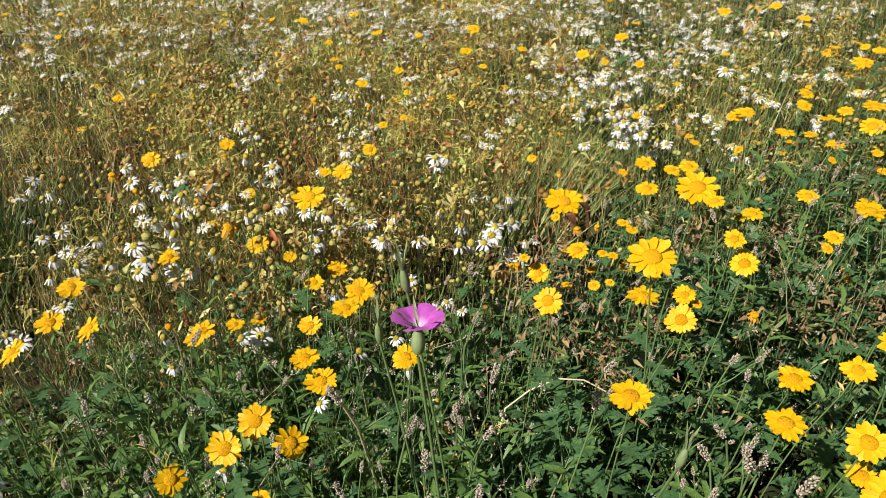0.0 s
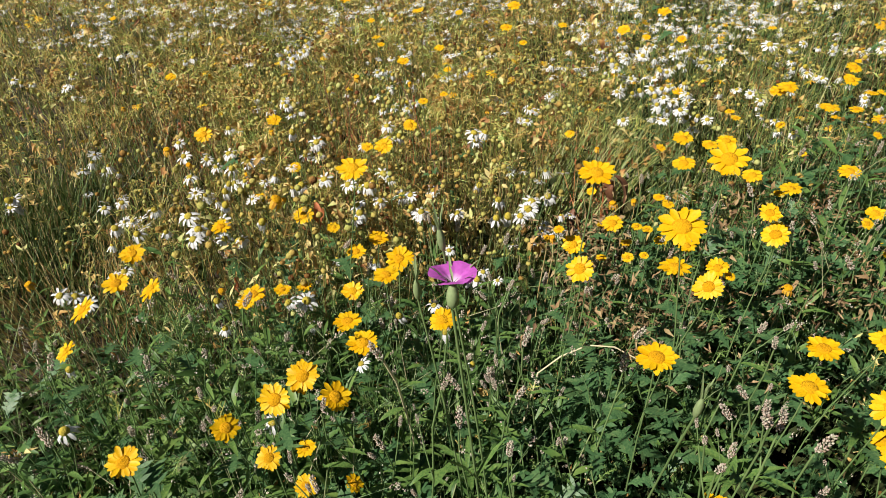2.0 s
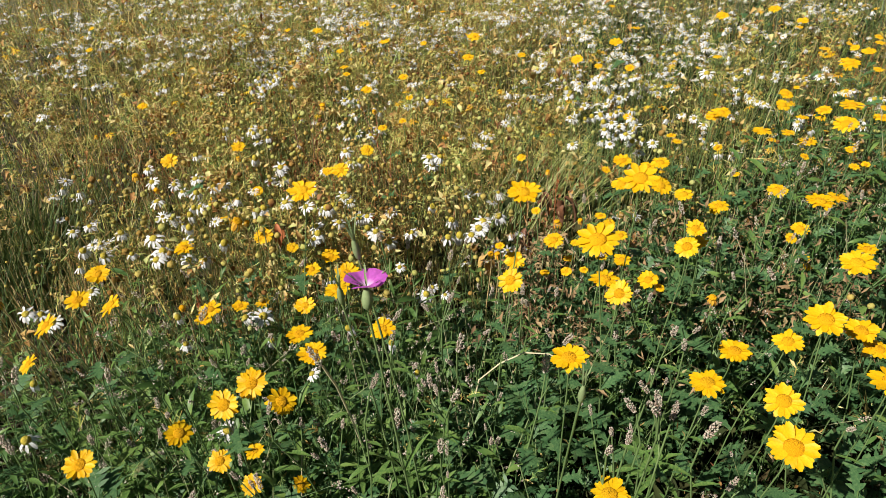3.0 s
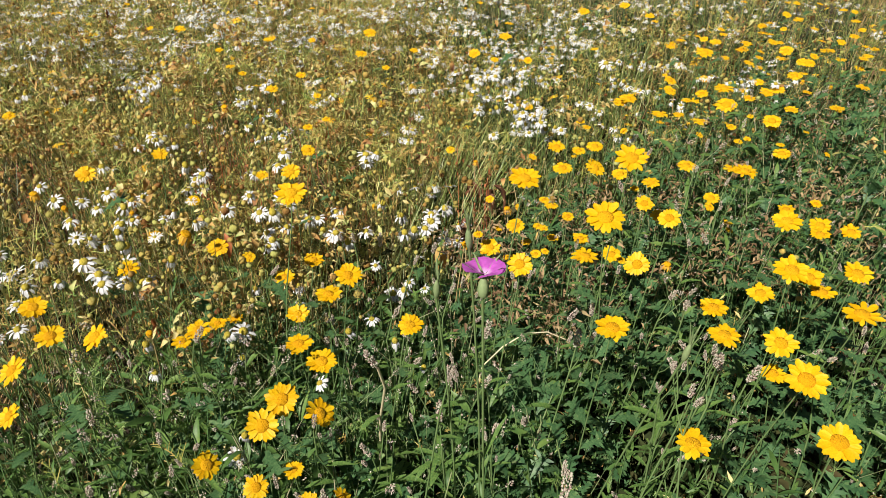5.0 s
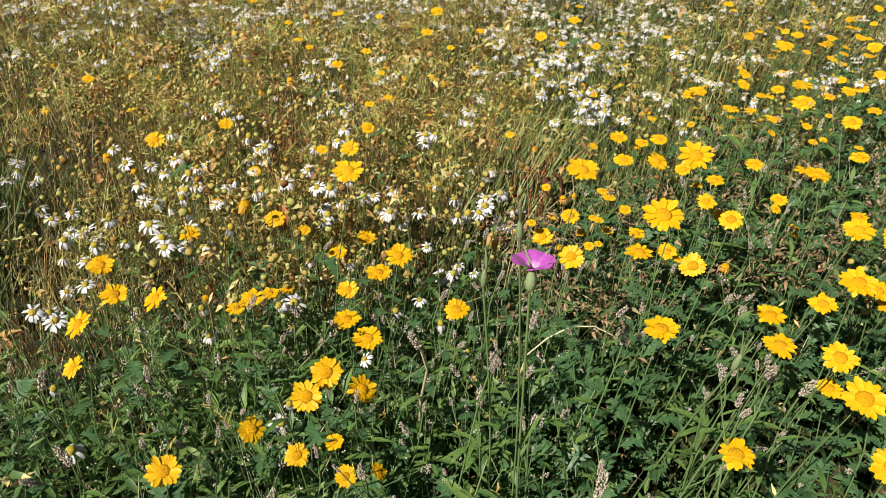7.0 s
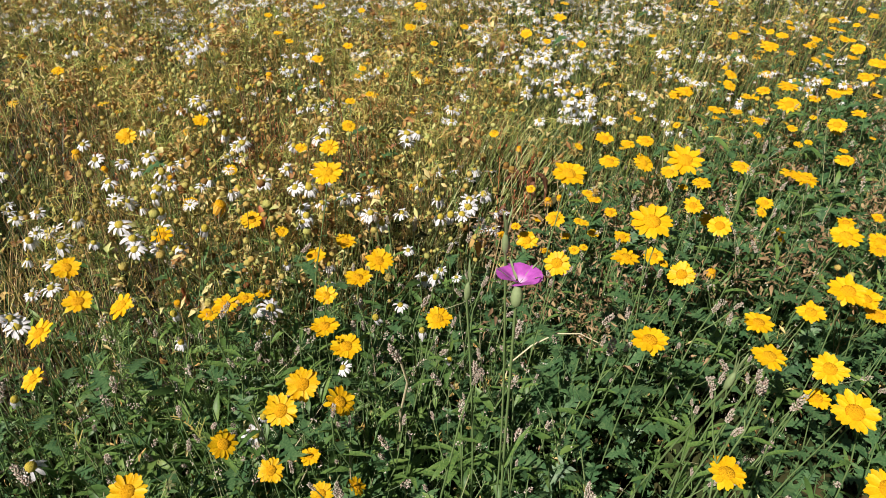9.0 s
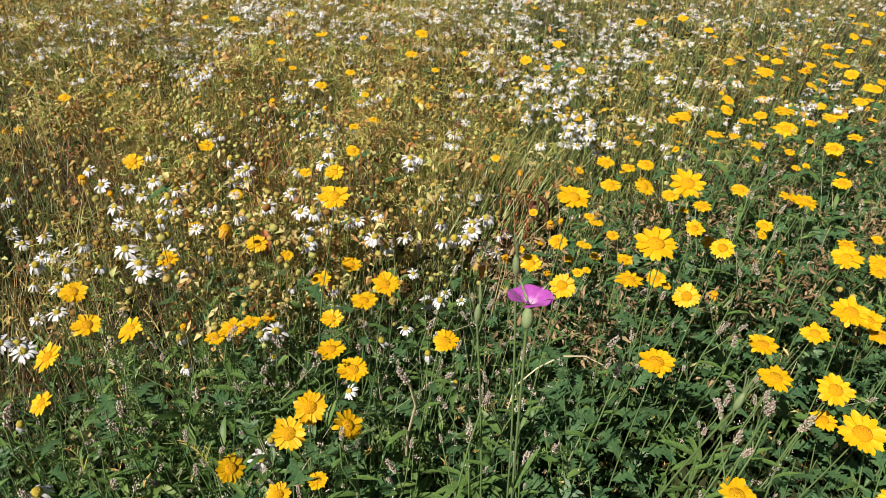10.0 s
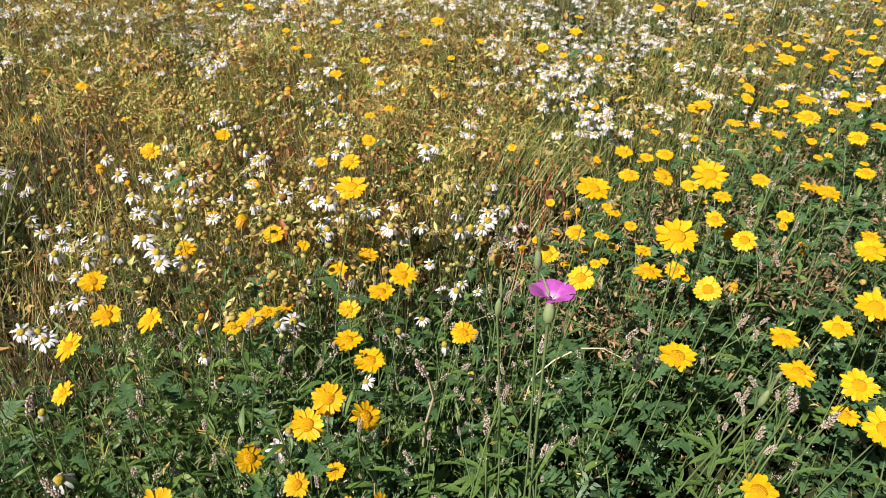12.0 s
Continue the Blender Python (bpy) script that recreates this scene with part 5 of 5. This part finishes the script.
def tawny_growth():
    r = np.random.default_rng(51)
    ripe = lambda x, y: (1 - 0.95 * lush(x, y)) * (1 - gaps(x, y)) * np.clip(1.35 - 0.16 * y, 0.3, 1) * np.where(y > 4.0, 0.3, 1.0) * (0.05 + 0.95 * clump(x, y)) * (0.18 + 0.82 * hollow(x, y)) * (0.02 + 0.98 * tuft(x, y))

    # the ripe growth thins out among green blades on this side
    side = lambda x, y: 1 - 0.82 * np.clip((x - 0.18 * y + 0.24) / 0.42, 0, 1)

    def crown(x, y):
        """How high the ripe growth stands."""
        return 0.17 + 0.08 * rand_field(x, y, 0.4, 65) + 0.12 * clump(x, y) + 0.07 * hollow(x, y) + 0.05 * tuft(x, y)

    n = 2400
    x, y = scatter(n, lambda x, y: ripe(x, y) * (0.2 + 0.8 * side(x, y)) * np.clip((y - 0.85) / 0.5, 0.1, 1), 0.5, 7.0, 52)
    ob, _ = blades("dry_stems", x, y, crown(x, y) * r.uniform(0.45, 1.05, n), np.abs(r.normal(0.04, 0.12, n)), r.uniform(0.0010, 0.0022, n) * (0.6 + 0.42 * y), M_DRY, 53, rows=3, curl=1.3)
    stuff(ob, "tangled tawny dry stems of ripe mayweed", "dry stems")
    # broken straws lying over the rest
    n = 2200
    x, y = scatter(n, lambda x, y: ripe(x, y) * side(x, y), 0.6, 6.0, 68)
    ob, _ = blades("lodged_straw", x, y, crown(x, y) * r.uniform(0.5, 1.0, n), r.uniform(0.05, 0.20, n), r.uniform(0.0016, 0.0032, n) * (0.6 + 0.42 * y), M_DRY, 69, rows=4, curl=1.1)
    stuff(ob, "pale broken straws leaning over one another", "straw")
    n = 7600
    x, y = scatter(n, lambda x, y: ripe(x, y) * (0.1 + 0.9 * side(x, y)) * (0.05 + 0.95 * rand_field(x, y, 0.5, 54) ** 2), 0.5, 7.0, 55)
    ob, _ = blades("grass", x, y, crown(x, y) * r.uniform(0.4, 1.05, n), np.abs(r.normal(0.05, 0.11, n)), r.uniform(0.0012, 0.0030, n) * (0.6 + 0.42 * y), M_GRASS, 56, rows=3)
    stuff(ob, "thin yellow-green grass blades among the dry stems", "grass")
    n = 2400
    x, y = scatter(n, lambda x, y: ripe(x, y) * (0.25 + 0.75 * side(x, y)) * (0.3 + 0.7 * rand_field(x, y, 0.6, 57)), 0.5, 6.0, 58)
    z = crown(x, y) * r.uniform(0.62, 1.0, n)
    ob = spread_shapes("mayweed_foliage", [feather_leaf(1.0 / 20, 100 + k) for k in range(5)], np.stack([x, y, z], -1), turns(r.uniform(0, 6.3, n), r.uniform(0, 1.3, n), r.uniform(-0.7, 0.7, n)), r.uniform(0.6, 1.3, n) * (0.8 + 0.2 * y), [M_FEATHER])
    stuff(ob, "feathery olive mayweed leaves in a tangle", "foliage")
    # dark leaves that hide lit stems and put shade into the gaps by colour
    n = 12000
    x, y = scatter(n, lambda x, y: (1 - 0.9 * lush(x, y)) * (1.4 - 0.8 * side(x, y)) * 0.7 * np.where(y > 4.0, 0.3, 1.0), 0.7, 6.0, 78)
    ob = spread_shapes("gap_shade_leaves", [lance_leaf(1.0, w, d, 0.4, 2) for w, d in ((0.3, 0.4), (0.45, 0.8))], np.stack([x, y, crown(x, y) * r.uniform(0.08, 0.66, n)], -1), turns(r.uniform(0, 6.3, n), r.normal(0.3, 0.5, n), r.normal(0, 0.5, n)), r.uniform(0.025, 0.06, n), [M_SHADE_LEAF])
    stuff(ob, "dark green and brown leaves that colour shade into the ripe growth's gaps", "foliage")
    # green blades through the ripe growth
    n = 2600
    x, y = scatter(n, lambda x, y: (1.15 - side(x, y)) * (1 - lush(x, y)) * (1 - gaps(x, y)) * (0.10 + 0.90 * rand_field(x, y, 0.3, 161)) * (0.2 + 0.8 * clump(x, y)), 1.0, 4.5, 162)
    ob, _ = blades("green_blades", x, y, crown(x, y) * r.uniform(0.6, 1.15, n), np.abs(r.normal(0.09, 0.16, n)), r.uniform(0.0016, 0.0034, n) * (0.6 + 0.42 * y), M_RANK, 163, rows=4)
    stuff(ob, "dark green grass blades through the ripe growth", "grass")
    # curled withered leaves
    each, n = 9, 16200
    x, y = scatter(n // each, lambda x, y: ripe(x, y) * side(x, y) * (0.4 + 0.6 * rand_field(x, y, 0.3, 66)), 0.5, 6.5, 67)
    z = crown(x, y) * (0.42 + 0.62 * r.beta(2.2, 1.0, n // each))
    # tufts: leaves crowd over a rounded top and hang lower at its rim
    wide = np.repeat((0.012 + 0.010 * r.random(n // each)) * (0.8 + 0.28 * y), each)
    x, y, z = np.repeat(x, each), np.repeat(y, each), np.repeat(z, each)
    a, d = r.uniform(0, 6.3, n), np.sqrt(r.random(n))
    x, y, z = x + wide * d * np.cos(a), y + wide * d * np.sin(a), z - 1.1 * wide * d * d + r.normal(0, 0.003, n)
    ob = spread_shapes("withered_leaves", [lance_leaf(1.0, w, d, 0.7, 2) for w, d in ((0.55, 0.6), (0.7, 1.1), (0.5, -0.5), (0.25, 0.5), (0.8, 0.9))], np.stack([x, y, z], -1), turns(r.uniform(0, 6.3, n), r.normal(0.15, 0.55, n), r.normal(-0.1, 0.5, n)), (0.0052 + 0.0150 * r.random(n) ** 1.6) * (0.8 + 0.28 * y), [M_FLECK])
    stuff(ob, "small curled golden-brown withered leaves", "dead leaves")
    # threads of withered leaf matted just under the heads
    each, n = 20, 32000
    x, y = scatter(n // each, lambda x, y: ripe(x, y) * side(x, y) * np.clip((y - 0.95) / 0.4, 0.05, 1) + 0.30 * blob(x, y, -0.60, 1.25, 0.22, 0.18), 0.6, 5.5, 367)
    z = crown(x, y) * r.uniform(0.72, 1.0, n // each)
    x, y, z = np.repeat(x, each) + r.normal(0, 0.018, n), np.repeat(y, each) + r.normal(0, 0.018, n), np.repeat(z, each) + r.normal(0, 0.010, n)
    curls = [Shape().grid([[(-0.018, 0, 0), (0.018, 0, 0)], [(b - 0.02, 0.5, 0.16), (b + 0.02, 0.5, 0.16)], [(c, 1, e), (c + 0.015, 1, e)]]) for b, c, e in ((0.1, 0.0, 0.1), (-0.12, 0.15, 0.3), (0.05, -0.3, 0.0), (0.0, 0.1, -0.2))]
    ob = spread_shapes("mayweed_threads", curls, np.stack([x, y, z], -1), turns(r.uniform(0, 6.3, n), r.normal(0.25, 0.6, n), r.uniform(-1.2, 1.2, n)), r.uniform(0.016, 0.042, n) * (0.55 + 0.35 * y), [M_FEATHER])
    stuff(ob, "matted olive and golden threads of withered mayweed leaf", "foliage")
    # mayweed gone to seed
    n = 960
    x, y = scatter(n, lambda x, y: (1 - 0.95 * lush(x, y)) * (1 - gaps(x, y)) * (0.25 + 0.75 * side(x, y)) * (0.10 + 0.90 * rand_field(x, y, 0.45, 59)) * (0.05 + 0.95 * clump(x, y)) * (0.08 + 0.92 * tuft(x, y)) * np.clip(1.3 - 0.2 * y, 0.35, 1) + 0.30 * blob(x, y, -0.66, 1.26, 0.2, 0.16), 0.8, 4.6, 60)
    forms = [ripe_form(900 + 20 * k, 0.40, 5 + k % 4) for k in range(9)]
    ob = spread_shapes("ripe_mayweed", forms, np.stack([x, y, np.zeros(n)], -1), upright(r, n, 0.12), crown(x, y) / 0.40 * r.uniform(0.88, 1.14, n), [M_STALK, M_SEED, M_FEATHER])
    stuff(ob, "tawny mayweed gone to round brown seed heads", "seed heads")
    # daisies past counting, several to a plant
    each, n = 5, 4000
    x, y = scatter(n // each, lambda x, y: daisies_here(x, y) * np.where(y > 4.0, 0.35, np.where(y < 2.1, 0.30, 1.0)), 0.9, 5.6, 62)
    z = crown(x, y) * r.uniform(0.95, 1.15, n // each) + 0.02
    x, y, z = np.repeat(x, each) + r.normal(0, 0.032, n), np.repeat(y, each) + r.normal(0, 0.032, n), np.repeat(z, each) + r.normal(0, 0.008, n)
    ob = spread_shapes("distant_daisies", daisy_forms(), np.stack([x, y, z], -1), turns(r.uniform(0, 6.3, n), r.normal(0.0, 0.25, n), r.normal(0, 0.25, n)), r.uniform(0.68, 1.05, n), [M_WHITE, M_DOME, M_STEM])
    stuff(ob, "drifts of white mayweed daisies farther back", "flower")
    # single daisies strewn through the ripe growth
    n = 620
    x, y = scatter(n, lambda x, y: (1 - 0.95 * lush(x, y)) * np.clip((y - 1.35) / 0.9, 0, 1) * (0.25 + 0.75 * rand_field(x, y, 0.2, 261)) * np.where(y > 4.2, 0.3, 1.0), 1.35, 5.0, 262)
    ob = spread_shapes("strewn_daisies", daisy_forms(), np.stack([x, y, crown(x, y) * r.uniform(0.92, 1.12, n) + 0.015], -1), turns(r.uniform(0, 6.3, n), r.normal(0.0, 0.35, n), r.normal(0, 0.35, n)), r.uniform(0.5, 1.0, n), [M_WHITE, M_DOME, M_STEM])
    stuff(ob, "single white mayweed daisies strewn through tawny growth", "flower")
    # small late yellow heads farther back
    n = 360
    x, y = scatter(n, lambda x, y: ripe(x, y) * rand_field(x, y, 0.5, 85) ** 2, 1.5, 4.2, 86)
    s = ray_low(11, 0.012, 0.006, 0.0046, 87, 0.3, 0.1)
    ob = spread_shapes("late_yellow_heads", [s.moved(Matrix.Identity(4), slotted(dome(0.005, 0.004, 5, 1, 0.5), 1))], np.stack([x, y, crown(x, y) * r.uniform(0.95, 1.15, n)], -1), turns(r.uniform(0, 6.3, n), r.uniform(-0.2, 0.6, n), r.uniform(-0.5, 0.5, n)), r.uniform(0.45, 1.0, n), [M_LATE, M_DOME])
    stuff(ob, "small late yellow flower heads in the ripe growth", "flower")
    # rust-red dock stems, with seed along them
    n = 280
    x, y = scatter(n, lambda x, y: blob(x, y, -0.35, 1.62, 0.14, 0.22) + 0.7 * blob(x, y, -0.95, 1.9, 0.2, 0.2) + 0.5 * blob(x, y, 1.75, 2.6, 0.2, 0.2) + 0.4 * blob(x, y, 0.28, 1.40, 0.08, 0.1) + 0.002, 1.1, 4.5, 63)
    ob, tips = blades("rusty_stems", x, y, r.uniform(0.3, 0.5, n), np.abs(r.normal(0, 0.14, n)), r.uniform(0.0015, 0.003, n), M_RUST, 64)
    stuff(ob, "rust-red dry dock stems", "dry stems")
    n = 2600
    k = r.integers(0, 280, n)
    at = np.stack([x, y, np.zeros(280)], -1)[k]
    at = at + (tips[k] - at) * r.uniform(0.5, 1.0, n)[:, None] + r.normal(0, 0.012, (n, 3))
    ob = spread_shapes("dock_seeds", [lance_leaf(1.0, 0.5, 0.4, 0.5, 2)], at, turns(r.uniform(0, 6.3, n), r.uniform(-1.3, 1.3, n), r.uniform(-1, 1, n)), r.uniform(0.004, 0.011, n), [M_RUST])
    stuff(ob, "rust-red dock seeds on dry stems", "seed heads")


def ray_low(count, length, width, start, seed, droop, lift):
    r = random.Random(seed)
    s = Shape()
    for k in range(count):
        a = 2 * math.pi * (k + r.uniform(-0.25, 0.25)) / count
        p = petal_shape(length * r.uniform(0.85, 1.1), width, start, teeth=1, droop=droop + r.uniform(-0.2, 0.2), cols=2, rows=1)
        s.moved(Matrix.Rotation(a, 4, "Z") @ Matrix.Rotation(lift + r.uniform(-0.2, 0.2), 4, "X"), p)
    return s


def leaning_stems(cx, cy, spread, n, mat, seed, label):
    """Long pale stems that lean out of a dark hollow."""
    r = np.random.default_rng(seed)
    a = r.uniform(0, 2 * np.pi, n)
    d = r.uniform(0.02, spread, n)
    ob, _ = blades("leaning_stems", cx + np.cos(a) * d, cy + np.sin(a) * d, r.uniform(0.20, 0.40, n), r.uniform(0.06, 0.24, n), r.uniform(0.0016, 0.0032, n), mat, seed + 1, rows=4, curl=1.1, way=a + r.normal(0, 0.6, n))
    stuff(ob, label, "stems")


def rank_grass():
    """Rank green blades that lean over round the dark hollow."""
    r = np.random.default_rng(171)
    n = 850
    x = -1.30 + r.normal(0, 0.20, n)
    y = 1.48 + r.normal(0, 0.22, n)
    keep = (blob(x, y, -1.03, 1.48, 0.11, 0.13) < 0.5) & (x < -0.95)
    x, y = x[keep], y[keep]
    n = len(x)
    ob, _ = blades("rank_grass", x, y, r.uniform(0.20, 0.40, n), r.uniform(0.04, 0.22, n), r.uniform(0.003, 0.006, n), M_RANK, 172, rows=4, curl=1.4, way=r.normal(0.2, 0.7, n))
    stuff(ob, "rank green grass leaning over beside a dark hollow", "grass")


def lodged_grass():
    """The tuft of pale grass that lies over to one side."""
    r = np.random.default_rng(71)
    n = 210
    x = 0.12 + r.normal(0, 0.07, n)
    y = 1.42 + r.normal(0, 0.08, n)
    ob, _ = blades("lodged_grass", x, y, r.uniform(0.36, 0.50, n), r.uniform(0.20, 0.50, n), r.uniform(0.0026, 0.0046, n), M_LODGED, 72, rows=5, curl=1.1, way=r.normal(0.70, 0.22, n))
    stuff(ob, "pale green grass tuft bent over to one side", "grass")


def grass_patch(name, cx, cy, rx, ry, n, seed, way):
    """A patch of fresh upright grass in the ripe growth."""
    r = np.random.default_rng(seed)
    ob, _ = blades(name, cx + r.normal(0, rx, n), cy + r.normal(0, ry, n), r.uniform(0.28, 0.50, n), np.abs(r.normal(0.05, 0.10, n)), r.uniform(0.0018, 0.0036, n) * (0.7 + 0.3 * cy), M_PALE_GRASS, seed + 1, rows=4, way=r.normal(way, 1.2, n))
    stuff(ob, "fresh yellow-green grass standing in the ripe growth", "grass")


def surrounding_meadow():
    """The same growth, thinner, all round the place where the camera stands."""
    r = np.random.default_rng(81)

    def ring(n, low=False):
        """Places outside the part that is grown in full; low: on the trodden edge where one stands."""
        xs, ys, got = [], [], 0
        while got < n:
            x, y = r.normal(0.3, 2.7, 6 * n), r.normal(1.2, 2.6, 6 * n)
            full = (x > -0.75 - 0.55 * y) & (x < 0.65 + 0.80 * y) & (y > 0.15) & (y < 5.2)
            strip = blob(0 * x, y, 0, -0.45 + 0.12 * np.sin(1.7 * x), 1, 0.38) > r.uniform(0.25, 0.75, 6 * n)
            ok = ~full & (strip if low else ~strip) & (np.hypot(x + 0.1, y + 0.06) > 0.3)
            xs.append(x[ok])
            ys.append(y[ok])
            got += ok.sum()
        return np.concatenate(xs)[:n], np.concatenate(ys)[:n]

    def patchy(x, y):
        return 0.20 + 0.16 * rand_field(x, y, 0.7, 65) + 0.06 * rand_field(x, y, 0.25, 66)

    def belt(x, y, keep):
        """The lush belt along the trodden edge and the ripe growth behind it, carried on to both sides."""
        inside = np.clip((1.0 + 0.3 * np.abs(x) - np.abs(y + 0.45)) / 0.3 + 0.5, 0, 1)
        ok = r.random(len(x)) < (0.12 + 0.88 * inside if keep else 1 - 0.85 * inside)
        return x[ok], y[ok], int(ok.sum())

    n = 23000
    x, y = ring(n)
    ob, _ = blades("outer_grass", x, y, patchy(x, y) * r.uniform(0.5, 1.1, n), np.abs(r.normal(0.04, 0.12, n)), r.uniform(0.003, 0.007, n), M_GRASS, 82, rows=2)
    stuff(ob, "yellow-green grass and dry stems round about", "grass")
    n = 9000
    x, y, n = belt(*ring(2 * n), False)
    ob, _ = blades("outer_straw", x, y, patchy(x, y) * r.uniform(0.5, 1.1, n), np.abs(r.normal(0.08, 0.14, n)), r.uniform(0.003, 0.006, n), M_DRY, 182, rows=2)
    stuff(ob, "tawny dry stems of the meadow round about", "dry stems")
    n = 4200
    x, y, n = belt(*ring(6 * n), True)
    ob = spread_shapes("outer_foliage", [lance_leaf(1.0, w, 0.5, 0.4, 2) for w in (0.25, 0.35)], np.stack([x, y, patchy(x, y) * r.uniform(0.15, 0.85, n)], -1), turns(r.uniform(0, 6.3, n), r.uniform(-0.4, 1.0, n), r.uniform(-0.8, 0.8, n)), r.uniform(0.045, 0.10, n), [M_LEAF])
    stuff(ob, "green leaves of the meadow round about", "foliage")
    n = 900
    x, y, n = belt(*ring(2 * n), False)
    ob = spread_shapes("outer_seed_heads", [ball(0.007, 950 + k, 5) for k in range(3)], np.stack([x, y, patchy(x, y) * r.uniform(0.85, 1.1, n)], -1), upright(r, n), r.uniform(0.7, 1.3, n), [M_SEED])
    stuff(ob, "round brown seed heads of the meadow round about", "seed heads")
    n = 650
    x, y, n = belt(*ring(2 * n), False)
    head = ray_low(12, 0.013, 0.006, 0.0046, 83, 0.2, 0.0).moved(Matrix.Identity(4), slotted(dome(0.005, 0.0042, 5, 1, 0.5), 1))
    ob = spread_shapes("outer_daisies", [head], np.stack([x, y, patchy(x, y) * r.uniform(0.98, 1.2, n)], -1), upright(r, n, 0.25), r.uniform(0.8, 1.3, n), [M_WHITE, M_DOME])
    stuff(ob, "white daisies of the meadow round about", "flower")
    n = 380
    x, y, n = belt(*ring(3 * n), True)
    head = ray_low(12, 0.017, 0.009, 0.006, 183, 0.1, 0.1).moved(Matrix.Identity(4), slotted(dome(0.008, 0.003, 6, 1, 0.5), 1))
    ob = spread_shapes("outer_marigolds", [head], np.stack([x, y, patchy(x, y) * r.uniform(0.98, 1.2, n)], -1), upright(r, n, 0.25), r.uniform(0.8, 1.1, n), [M_YELLOW_FAR, M_DOME])
    stuff(ob, "yellow corn marigolds of the meadow round about", "flower")
    n = 8000
    x, y = ring(n, True)
    ob, _ = blades("trodden_grass", x, y, r.uniform(0.02, 0.08, n), r.uniform(0.01, 0.06, n), r.uniform(0.002, 0.004, n), M_GRASS, 84, rows=2)
    stuff(ob, "short trodden grass along the edge of the meadow", "grass")


green_growth()
withered_marigolds()
tawny_growth()
surrounding_meadow()
leaning_stems(-1.02, 1.52, 0.17, 90, M_PALE_GRASS, 75, "long pale stems leaning out of a dark hollow")
leaning_stems(-0.96, 1.12, 0.17, 190, M_DRY, 175, "tangled tan straws leaning out of a dark hollow")
rank_grass()
grass_patch("fresh_grass", -0.62, 1.72, 0.10, 0.12, 150, 141, 0.3)
grass_patch("fresh_grass", 0.68, 1.75, 0.12, 0.16, 150, 143, 0.2)
grass_patch("fresh_grass", 0.12, 1.85, 0.16, 0.16, 160, 145, 0.5)
grass_patch("fresh_grass", 1.1, 2.4, 0.25, 0.25, 190, 149, 0.2)
lodged_grass()
